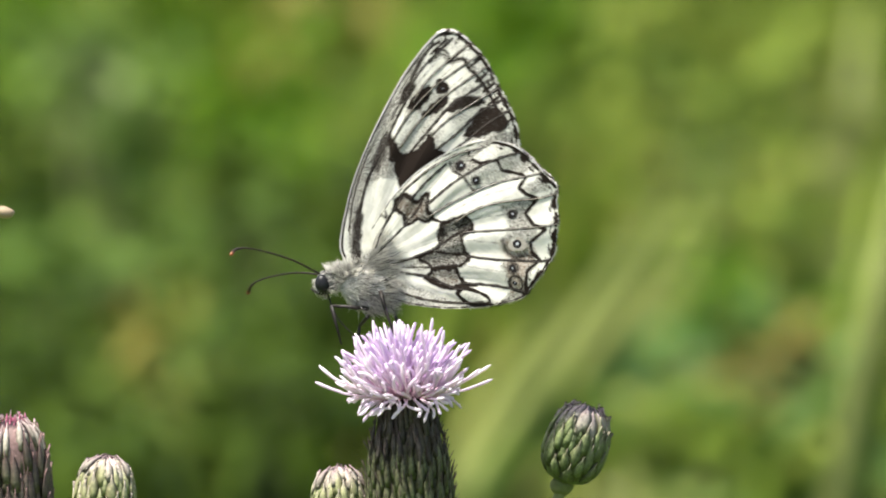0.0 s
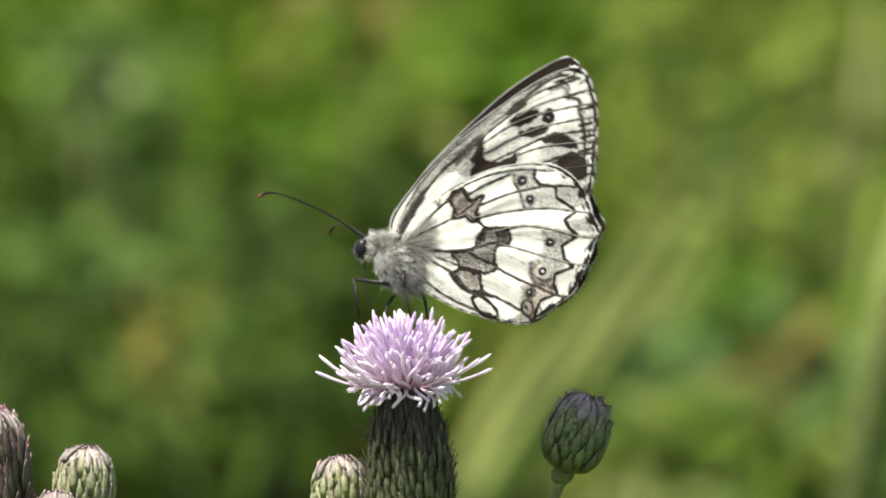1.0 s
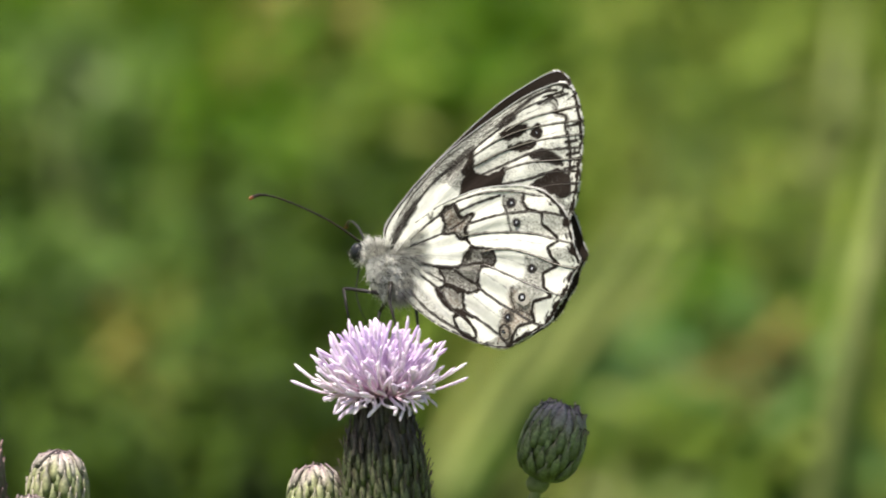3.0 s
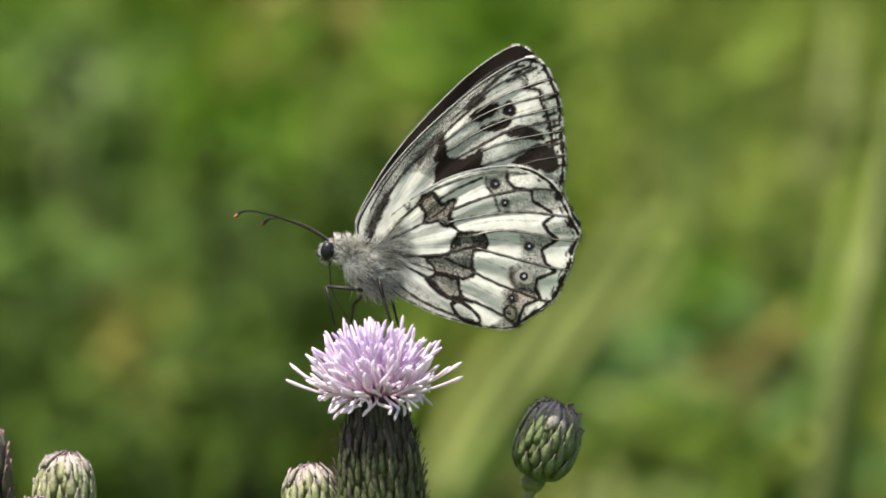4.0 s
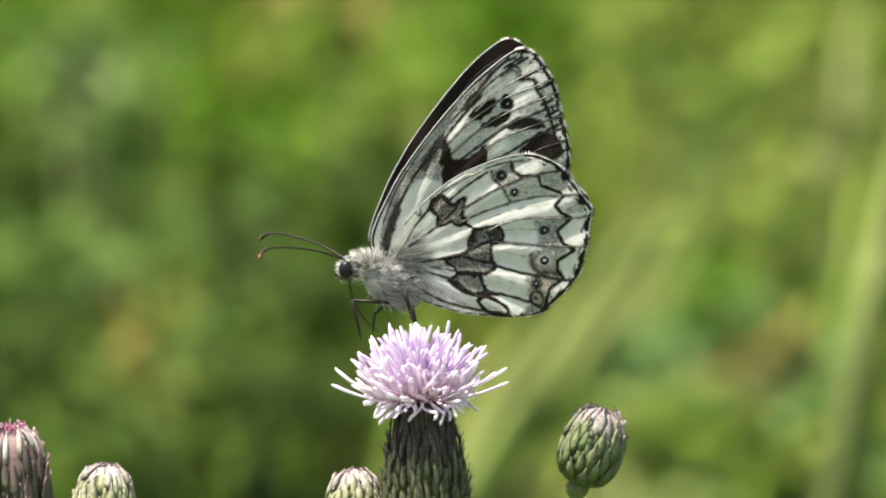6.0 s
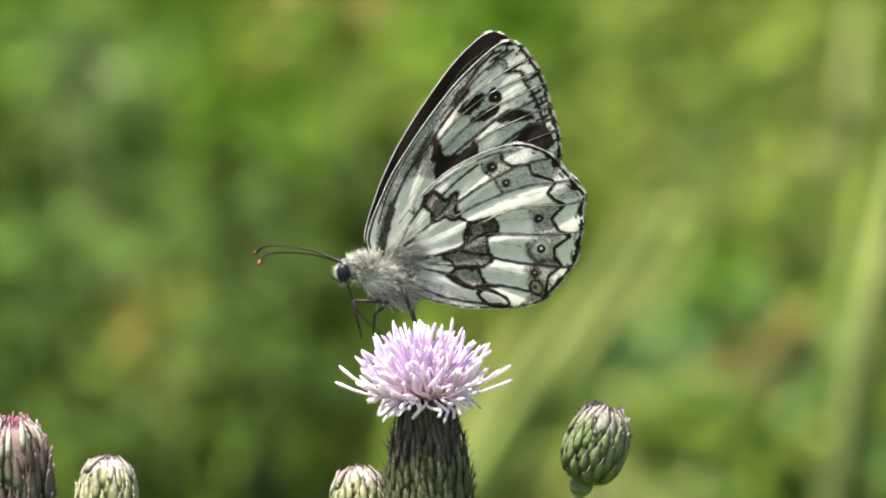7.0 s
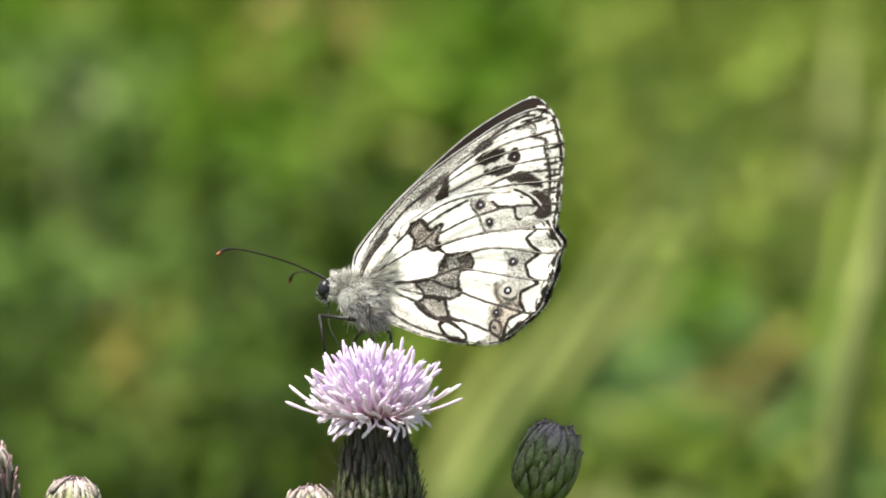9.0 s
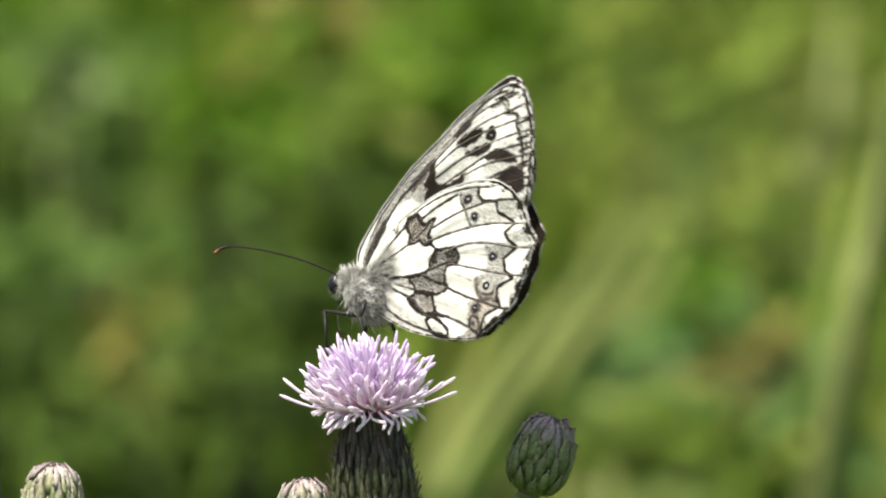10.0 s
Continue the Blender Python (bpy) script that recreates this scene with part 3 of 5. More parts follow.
def paint_fore(p, margin, along):
    outer = (along > 0.40) & (along < 0.78)
    lead = along < 0.42
    # smoky leading edge with a dark basal stripe
    p.patch("dust", [(-11.75, 1.10), (-10.56, 4.54), (-7.59, 8.11), (-4.93, 10.42), (-1.21, 13.21), (2.68, 15.71), (5.30, 17.01), (4.38, 15.83), (0.85, 13.27), (-2.01, 10.72), (-4.99, 8.11), (-7.42, 6.15), (-9.20, 3.18)], 0.50, 0.5)
    p.patch("dark", [(-11.36, 0.50), (-10.38, 2.58), (-9.01, 4.78), (-8.06, 5.73), (-8.35, 4.31), (-9.49, 2.58), (-10.47, 0.50)], 0.75, 0.3)
    p.patch("dark", [(-5.05, 8.82), (-3.03, 10.72), (-1.87, 11.43), (-2.27, 9.89), (-3.68, 8.82), (-4.72, 8.11)], 0.7, 0.35)
    p.patch("dust", [(-6.17, 7.51), (-4.78, 8.82), (-2.53, 9.65), (-2.26, 8.22), (-3.49, 6.68), (-4.65, 7.39)], 0.5, 0.3)
    # large black cell patch
    p.patch("dark", [(-3.30, 6.09), (-2.76, 7.75), (-1.79, 9.06), (-1.32, 8.46), (-0.21, 8.28), (1.13, 8.70), (2.12, 9.12), (1.87, 7.27), (2.87, 6.15), (-0.53, 5.85), (-3.11, 5.49)], 1.0, 0.25)
    p.patch("dark", [(-2.97, 8.46), (-2.09, 10.84), (-1.65, 10.60), (-1.63, 8.82), (-2.36, 7.87)], 0.9, 0.25)
    # row of blotches across the tip
    p.patch("dark", [(1.32, 12.62), (2.36, 13.21), (3.98, 13.45), (3.90, 12.86), (2.65, 12.26), (1.78, 12.03)], 0.92, 0.15, grow=0.19)
    p.patch("dark", [(2.28, 11.07), (3.47, 11.61), (5.08, 11.91), (5.00, 11.31), (3.66, 10.96)], 0.9, 0.15, grow=0.19)
    p.patch("dark", [(4.81, 10.36), (5.72, 10.96), (7.11, 10.72), (8.27, 10.01), (8.46, 9.41), (7.06, 9.77), (5.79, 10.12)], 0.85, 0.2, grow=0.19)
    p.patch("dark", [(5.16, 7.33), (6.46, 8.11), (7.82, 8.94), (9.11, 8.34), (9.60, 7.51), (9.31, 6.15), (7.64, 6.44), (6.25, 6.68)], 0.88, 0.25, grow=0.19)
    p.patch("dust", [(7.15, 8.82), (8.93, 8.82), (9.72, 6.15), (7.97, 5.85)], 0.5, 0.3)
    p.patch("dark", [(0.58, 13.21), (1.69, 14.52), (2.49, 14.76), (2.95, 14.28), (1.93, 13.45)], 0.8, 0.2)
    p.line("dark", [(2.11, 14.40), (4.35, 16.18), (6.64, 17.37)], 0.35, 0.8, 0.2)
    p.line("dark", [(-0.79, 12.38), (2.10, 14.52), (4.37, 15.94)], 0.22, 0.7, 0.2)
    p.spot("dark", *(5.35, 12.74), 0.72, 0.62, 0, 1.0, 0.15)
    p.spot("dark", *(5.35, 13.51), 0.36, 0.34, 0, 1.0, 0.15)
    for a, b in (((5.90, 16.48), (8.03, 17.13)), ((7.27, 14.99), (9.02, 15.35)), ((8.78, 13.45), (9.99, 13.69)), ((8.80, 11.79), (10.01, 12.03)), ((8.92, 10.48), (10.13, 10.72)), ((8.77, 9.06), (10.12, 9.29))):
        p.line("dark", [a, b], 0.34, 0.9, 0.15)
    p.line("dust", [(5.55, 15.83), (6.91, 15.94), (7.43, 14.76), (8.84, 14.28), (9.21, 11.79), (9.29, 9.41), (9.37, 7.04)], 0.5, 0.6, 0.3)
    p.line("dark", [(5.41, 15.83), (6.85, 16.54), (7.47, 15.83), (7.42, 14.88), (8.68, 14.52), (8.64, 13.45), (9.21, 11.79), (9.37, 10.01), (9.44, 7.75)], 0.26, 1.0)
    p.patch("dust", [(2.21, 5.85), (9.06, 5.85), (9.29, 3.36), (-0.15, 1.69), (-6.90, 0.50)], 0.5, 0.5)
    # smoky edges round the blotches, and folds between the veins drawn as thin grey lines
    for spot, r in (((2.62, 12.62), 1.6), ((3.76, 11.37), 1.6), ((6.74, 10.24), 1.9), ((7.68, 7.51), 2.2), ((-0.36, 7.75), 3.0), ((1.81, 13.93), 1.5)):
        p.spot("dust", *spot, r * 1.3, r * 0.8, 30, 0.30, 0.9)
    for a, b in (((2.16, 13.87), (8.10, 16.42)), ((0.93, 12.38), (8.94, 14.76)), ((0.36, 11.07), (9.42, 13.21)), ((1.81, 10.24), (9.76, 11.79)), ((2.60, 9.06), (10.00, 10.60)), ((2.38, 7.75), (10.11, 9.41)), ((-7.27, 4.54), (-4.11, 7.51)), ((-8.38, 1.69), (-3.99, 6.15))):
        p.line("dust", [a, b], 0.15, 0.32, 0.14)
    # white stripe along the base of the leading edge
    p.clear(0.85 * np.clip(p.inside([(-11.9, 1.0), (-11.4, 3.0), (-10.3, 4.8), (-9.4, 5.8), (-9.5, 5.0), (-10.6, 3.1), (-11.3, 1.2)]) / 0.3 + 0.5, 0, 1))
    # clean cream cell
    p.clear(0.9 * np.clip(p.inside([(-8.4, 3.0), (-6.9, 5.6), (-5.3, 7.1), (-3.7, 6.8), (-3.4, 5.5), (-4.7, 3.8), (-6.5, 2.0), (-8.2, 1.4)]) / 0.4 + 0.5, 0, 1))
    for line, dark in F_VEINS:
        p.line("dark", line, 0.26 if dark else 0.22, 1.0 if dark else 0.9)
    m = np.where(outer, margin, 9.0)
    ragged = p.wobble(0.5)
    p.lay("dark", np.clip((0.17 + 0.5 * ragged - np.abs(m - 0.28)) / 0.08 + 0.5, 0, 1))
    p.lay("dark", 0.8 * np.clip((0.04 + 0.5 * ragged - np.abs(m - 0.85 - 0.5 * ragged)) / 0.08 + 0.5, 0, 1))
    p.lay("dust", np.where(outer, 0.20 * np.clip((2.6 + 2.5 * ragged - margin) / 1.2, 0, 1), 0))
    teeth = np.where(outer, np.sin(along * 150) > 0.55, False)
    p.lay("dark", np.where(teeth & (margin < 0.55 + ragged), 0.85, 0))
    x, z = p.xz.T
    streak = np.sin(9 * margin + 0.5 * x) * 0.5 + np.sin(4.2 * margin - 0.35 * x + 1.3 * np.sin(0.8 * x)) * 0.6
    p.lay("dark", np.where(lead & (along > 0.10) & (margin > 0.25) & (margin < 1.9), np.clip(0.25 + 0.75 * streak, 0, 1) * np.clip((1.9 - margin) / 0.5, 0, 1), 0))
    e = np.where(lead & (along > 0.02), margin, 9.0)
    p.lay("dark", 0.95 * np.clip((0.16 - np.abs(e - 0.34)) / 0.1 + 0.5, 0, 1))


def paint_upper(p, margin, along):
    """The upper side: near-black all over, blackest along a broad border."""
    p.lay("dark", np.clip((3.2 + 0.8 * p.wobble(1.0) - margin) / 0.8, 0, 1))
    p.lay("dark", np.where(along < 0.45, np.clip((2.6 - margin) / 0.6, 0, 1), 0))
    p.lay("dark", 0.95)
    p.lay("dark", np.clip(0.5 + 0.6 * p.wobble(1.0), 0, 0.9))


def vein_object(points, hinge, reach, side, bow, dark, parent):
    """A raised rib on the outer face of a wing sheet."""
    pts = curve_points(points, 5 * (len(points) - 1))
    hinge = np.array(hinge)
    line, width = [], []
    for i, (x, z) in enumerate(pts):
        f = min(math.hypot(x - hinge[0], z - hinge[1]) / reach, 1.0)
        line.append(Vector((x, side * (bow * math.sin(math.pi * f) + pleat(x, z, hinge) + (0.02 if dark else 0.04)), z)) * MM)
        width.append(((0.05 if dark else 0.066) - 0.02 * i / len(pts)) * MM)
    bm = bmesh.new()
    tube(bm, line, width, 5)
    return part("vein", bm, VEIN_DARK if dark else VEIN, parent, "dark raised wing vein" if dark else "pale raised wing vein")


def disc(bm, x, z, deep, r0, r1, side, n=18):
    """A flat ring or dot, a little domed."""
    def uneven(a):
        return 1 + 0.12 * math.sin(2 * a + 3 * x) + 0.09 * math.sin(3 * a + 2 * z) + 0.06 * math.sin(7 * a + x)

    outer = [bm.verts.new(Vector((x + r1 * uneven(a) * math.cos(a), deep, z + r1 * uneven(a) * math.sin(a))) * MM) for a in (2 * math.pi * k / n for k in range(n))]
    if r0:
        inner = [bm.verts.new(Vector((x + r0 * math.cos(a), deep + side * 0.02, z + r0 * math.sin(a))) * MM) for a in (2 * math.pi * k / n for k in range(n))]
        for k in range(n):
            bm.faces.new((outer[k], outer[(k + 1) % n], inner[(k + 1) % n], inner[k]))
    else:
        mid = bm.verts.new(Vector((x, deep + side * 0.03, z)) * MM)
        for k in range(n):
            bm.faces.new((outer[k], outer[(k + 1) % n], mid))


def fringe(edge, first, last, side, parent):
    """Hair scales along the outer margin, dark where a vein ends and pale between."""
    rnd = random.Random(5)
    tufts = {"pale": ([], []), "dark": ([], [])}
    n = len(edge)
    centre = edge.mean(0)
    for k in range(int(n * first), int(n * last)):
        for _ in range(3):
            f = rnd.random()
            b = edge[k] * (1 - f) + edge[min(k + 1, n - 1)] * f
            t = edge[min(k + 1, n - 1)] - edge[k - 1]
            out = np.array([-t[1], t[0]]) / (np.hypot(*t) + 1e-9)
            if out @ (b - centre) < 0:
                out = -out
            tip = b + out * rnd.uniform(0.12, 0.32) + t * rnd.uniform(-0.3, 0.3)
            w = t / (np.hypot(*t) + 1e-9) * 0.05
            b = b - out * 0.04
            beat = math.sin(2 * math.pi * 9.5 * (k + f) / (n * (last - first)) + rnd.uniform(-0.5, 0.5))
            verts, faces = tufts["dark" if beat > 0.35 else "pale"]
            i = len(verts)
            verts += [(b[0] - w[0], 0.02 * side, b[1] - w[1]), (b[0] + w[0], 0.02 * side, b[1] + w[1]), (b[0], 0.05 * side, b[1]), (tip[0], 0.02 * side, tip[1])]
            faces += [(i, i + 1, i + 3), (i + 1, i + 2, i + 3), (i + 2, i, i + 3)]
    for tone, mat in (("pale", FRINGE), ("dark", FRINGE_DARK)):
        verts, faces = tufts[tone]
        piece("fringe", mesh_from("fringe", np.array(verts) * MM, faces), mat, parent, tone + " hair fringe of the wing margin", "stuff")


def make_wing(name, outline, hinge, veins, spots, paint, side, ns, nr, bow, span, lead, label, parent):
    me, edge, reach = wing_sheet(name, outline, hinge, ns, nr, side, bow, paint)
    wing = piece(name, me, WING, parent, label)
    for line, dark in veins:
        vein_object(line, hinge, reach, side, bow, dark, wing)
    for (x, z), r in spots:
        f = min(math.hypot(x - hinge[0], z - hinge[1]) / reach, 1.0)
        deep = side * (bow * math.sin(math.pi * f) + pleat(x, z, hinge) + 0.06)
        if r > 0.55:
            bm = bmesh.new()
            disc(bm, x, z, deep, r * 0.70, r * 1.3, side)
            part("eyespot", bm, HALO, wing, "pale ringed eyespot")
        bm = bmesh.new()
        disc(bm, x, z, deep + side * 0.01, r * 0.22, r * 0.90, side)
        part("eyespot", bm, SPOT, wing, "black eyespot")
        bm = bmesh.new()
        disc(bm, x + 0.06 * r, z + 0.06 * r, deep + side * 0.02, 0, r * 0.32, side)
        part("eyespot", bm, PUPIL, wing, "bluish white eyespot pupil")
    n = len(edge)
    rim = edge[int(n * lead[0]):int(n * lead[1])]
    bm = bmesh.new()
    line = []
    for x, z in rim[::3]:
        f = min(math.hypot(x - hinge[0], z - hinge[1]) / reach, 1.0)
        line.append(Vector((x, side * (bow * math.sin(math.pi * f) + pleat(x, z, hinge)), z)) * MM)
    tube(bm, line, [0.055 * MM] * len(line), 6)
    part("wing_edge", bm, FRINGE, wing, "pale leading edge of the wing")
    fringe(edge, *span, side, wing)
    return wing


# ------------------------------------------------------------------ butterfly
MID = 0.6      # the body's middle lies this far behind the outer face of the hindwing


def local(x, z, deep=0.0):
    return Vector((x, deep + MID, z)) * MM


def hairs(count, place, seed, length, width, name, parent, mat, label):
    """Fine three-sided hairs. place(rnd) gives a root and a way."""
    rnd = random.Random(seed)
    verts, faces = [], []
    for _ in range(count):
        root, way = place(rnd)
        side = way.orthogonal().normalized()
        other = way.cross(side).normalized()
        size = length * rnd.uniform(0.6, 1.3)
        bend = Vector((rnd.uniform(-1, 1), rnd.uniform(-1, 1), rnd.uniform(-1, 1))) * size * 0.25
        i = len(verts)
        for k in range(3):
            a = 2 * math.pi * k / 3
            verts.append(root + (side * math.cos(a) + other * math.sin(a)) * width)
        for k in range(3):
            a = 2 * math.pi * k / 3
            verts.append(root + way * size * 0.55 + bend * 0.4 + (side * math.cos(a) + other * math.sin(a)) * width * 0.7)
        verts.append(root + way * size + bend)
        for k in range(3):
            j = (k + 1) % 3
            faces += [(i + k, i + j, i + 3 + j, i + 3 + k), (i + 3 + k, i + 3 + j, i + 6)]
    return piece(name, mesh_from(name, verts, faces), mat, parent, label, "stuff")


def make_butterfly():
    fly = new("butterfly")
    tagged(fly, "black and white chequered butterfly perched on a thistle flower", "butterfly")
    near_h = make_wing("hindwing", H_OUT, H_HINGE, H_VEINS, H_SPOTS, paint_hind, -1, 330, 130, 0.35, (0.26, 0.82), (0.10, 0.44), "cream hindwing with black veins and ringed eyespots", fly)
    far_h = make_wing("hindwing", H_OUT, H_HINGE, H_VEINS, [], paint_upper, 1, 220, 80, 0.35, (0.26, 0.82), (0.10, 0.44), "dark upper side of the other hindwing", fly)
    near_f = make_wing("forewing", F_OUT, F_HINGE, F_VEINS, F_SPOTS, paint_fore, -1, 330, 130, 0.25, (0.40, 0.80), (0.03, 0.42), "cream forewing with large black patches", fly)
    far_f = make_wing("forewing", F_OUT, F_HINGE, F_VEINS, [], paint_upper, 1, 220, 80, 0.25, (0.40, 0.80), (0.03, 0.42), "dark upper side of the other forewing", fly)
    far_h.matrix_basis = Matrix.Translation(Vector((H_HINGE[0], 0.85, H_HINGE[1])) * MM) @ pose(0, 0, 0, 0, -2.6, 2.4) @ Matrix.Translation(Vector((-H_HINGE[0], 0, -H_HINGE[1])) * MM)
    # body: thorax, abdomen, head
    axis = Matrix.Rotation(radians(38), 4, "Y")
    bm = bmesh.new()
    ellipsoid(bm, local(*(-10.90, -2.23)), (3.1 * MM, 1.75 * MM, 2.3 * MM), axis, 26, 0.05)
    thorax = part("thorax", bm, FUR_SKIN, fly, "dark thorax under grey fur")
    bm = bmesh.new()
    line = [local(*(-9.15, -3.36)), local(*(-6.40, -4.96)), local(*(-3.53, -6.38)), local(*(-1.24, -7.45))]
    tube(bm, [Vector(p) for p in curve_points(line, 14)], [MM * (0.85 - 0.5 * i / 14) for i in range(15)], 14)
    part("abdomen", bm, FUR_SKIN, fly, "slender dark abdomen between the hindwings")
    bm = bmesh.new()
    ellipsoid(bm, local(*(-13.92, 0.09)), (1.32 * MM, 1.2 * MM, 1.3 * MM), None, 20, 0.05)
    head = part("head", bm, HEAD_SKIN, fly, "small furry head")
    head.location = Vector((-0.5, 0.8, 0)) * MM
    for side in (-1, 1):
        bm = bmesh.new()
        ellipsoid(bm, local(*(-14.54, 0.09), side * 0.84), (0.80 * MM, 0.66 * MM, 0.98 * MM), Matrix.Rotation(radians(12), 4, "Y"), 20)
        part("eye", bm, EYE_BLACK, head, "shiny black compound eye")
        bm = bmesh.new()
        tube(bm, [local(*(-14.46, -0.80), side * 0.35), local(*(-15.15, -0.80), side * 0.4), local(*(-15.68, -0.21), side * 0.42), local(*(-15.93, 0.27), side * 0.42)], [0.20 * MM, 0.18 * MM, 0.12 * MM, 0.04 * MM], 8)
        part("palp", bm, LEG, head, "bristly dark palp")
    bm = bmesh.new()
    line = [local(*(-14.52, -0.92)), local(*(-14.59, -2.35), -0.2), local(*(-14.52, -3.95), -0.5), local(*(-13.79, -5.91), -0.7), local(*(-12.84, -7.33), -0.7)]
    tube(bm, [Vector(p) for p in curve_points(line, 16)], [MM * (0.095 - 0.003 * i) for i in range(17)], 6)
    part("proboscis", bm, LEG, head, "thin black proboscis")

    def on_face(rnd):
        a, b = rnd.uniform(-1.0, 1.0), rnd.uniform(-1.2, 0.9)
        d = Vector((-math.cos(a) * math.cos(b), math.sin(a) * math.cos(b), math.sin(b)))
        return local(-14.3, -0.1) + Vector((d.x * 0.95, d.y * 0.9, d.z * 1.1)) * MM, (d + Vector((-0.5, 0, -0.2))).normalized()

    hairs(220, on_face, 19, 0.5 * MM, 0.030 * MM, "fur", head, FUR, "white bristles of the face")

    def on_body(rnd):
        if rnd.random() < 0.80:
            c, rad, turn = local(*(-10.90, -2.23)), Vector((3.0, 1.7, 2.2)) * MM, axis
        else:
            c, rad, turn = local(*(-13.92, 0.09)), Vector((1.2, 1.1, 1.2)) * MM, Matrix()
        d = Vector((rnd.gauss(0, 1), rnd.gauss(0, 1), rnd.gauss(0, 1))).normalized()
        p = turn @ Vector((d.x * rad.x, d.y * rad.y, d.z * rad.z))
        out = (turn @ Vector((d.x / rad.x, d.y / rad.y, d.z / rad.z))).normalized()
        if (c + p - local(*(-14.55, 0.15))).xz.length < 0.98 * MM and abs(d.y) > 0.25:
            return c, Vector((0, 0, 1))
        way = (out * 0.22 + Vector((0.62, 0, -0.40)) + Vector((rnd.gauss(0, 0.24), rnd.gauss(0, 0.24), rnd.gauss(0, 0.24)))).normalized()
        return c + p, way * (0.5 if c.x < local(*(-12.69, 0.09)).x else 1.0)

    def on_flank(rnd):
        while True:
            p, way = on_body(rnd)
            if (p - local(*(-9.9, -2.1))).xz.length < 1.5 * MM:
                return p, way

    def on_chest(rnd):
        while True:
            p, way = on_body(rnd)
            if (p - local(*(-9.9, -2.1))).xz.length > 1.0 * MM:
                return p, way

    hairs(3700, on_chest, 3, 1.35 * MM, 0.036 * MM, "fur", thorax, FUR_PALE, "whitish fur of head and chest")
    hairs(200, on_chest, 13, 1.3 * MM, 0.040 * MM, "fur", thorax, FUR_DARK, "scattered dark hairs of the chest")
    hairs(360, on_flank, 8, 1.3 * MM, 0.036 * MM, "fur", thorax, FUR_DARK, "dark grey fur of the flank")

    def on_collar(rnd):
        a, b = rnd.uniform(0, 2 * math.pi), rnd.uniform(-0.2, 1.2)
        d = Vector((math.cos(a) * math.cos(b), math.sin(a) * math.cos(b), math.sin(b)))
        return local(-12.1, -0.5, 0.3) + Vector((d.x * 1.5, d.y * 1.4, d.z * 1.25)) * MM, (d + Vector((0.25, 0, 0.15))).normalized()

    hairs(1100, on_collar, 17, 1.15 * MM, 0.034 * MM, "fur", thorax, FUR_PALE, "pale downy collar behind the head")

    def on_base(rnd):
        a = radians(rnd.uniform(-66, 50))
        d = 0.4 + 3.0 * rnd.random() ** 1.3
        x, z = H_HINGE
        return local(x + d * math.cos(a), z + d * math.sin(a), -0.78), Vector((math.cos(a), -0.25, math.sin(a) - 0.15)).normalized()

    hairs(520, on_base, 4, 1.7 * MM, 0.028 * MM, "fur", near_h, FUR_PALE, "whitish hairs at the wing base")
    # antennae
    antennae = []
    for side, bend in ((-1, 1.0), (1, 0.9)):
        root = local(*(-14.36, 1.10), side * 0.45)
        way = Vector((-0.60, side * 0.78, 0.0)).normalized()
        line = [Vector((0, 0, 0))]
        for f, rise in ((0.25, 0.13), (0.5, 0.22), (0.75, 0.285), (0.9, 0.295), (1.0, 0.255)):
            line.append((way * f + Vector((0, 0, rise * 1.05 * bend))) * 13.0 * MM)
        pts = [Vector(p) for p in curve_points(line, 30)]
        bm = bmesh.new()
        tube(bm, pts[:30], [MM * ((0.116 - 0.0012 * i) if i < 20 else 0.092 + 0.014 * (i - 20)) * (1.12 if i % 2 else 0.95) for i in range(30)], 7)
        ant = part("antenna", bm, ANTENNA, head, "long thin dark antenna")
        ant.location = root
        bm = bmesh.new()
        tube(bm, [pts[28], pts[29], pts[30]], [0.215 * MM, 0.22 * MM, 0.12 * MM], 8)
        part("club", bm, CLUB, ant, "orange antenna tip")
        antennae.append(ant)
    # legs: hip, knee and foot
    legs = []
    for hip, knee, foot, deep in (
            ((-11.68, -4.25), (-15.55, -3.83), (-14.63, -7.93), -0.9),
            ((-9.86, -3.18), (-9.32, -5.31), (-8.35, -8.40), -1.75),
            ((-11.77, -4.72), (-12.97, -5.91), (-13.20, -7.81), 1.2),
            ((-9.35, -4.25), (-8.9, -5.6), (-8.2, -8.52), 1.4)):
        h, k, f = local(*hip, deep), local(*knee, deep * 1.7), local(*foot, deep * 1.5)
        bm = bmesh.new()
        tube(bm, [Vector((0, 0, 0)), (k - h) * 0.3, (k - h) * 0.95], [0.24 * MM, 0.22 * MM, 0.17 * MM], 8)
        leg = part("leg", bm, LEG, fly, "thin black jointed leg")
        leg.location = h
        bm = bmesh.new()
        tube(bm, [(k - h) * 0.97, k - h, (k - h) * 0.5 + (f - h) * 0.5, f - h], [0.15 * MM, 0.18 * MM, 0.15 * MM, 0.10 * MM], 8)
        part("shin", bm, LEG, leg)
        legs.append((leg, h, f - h))
    return fly, near_f, far_f, antennae, legs


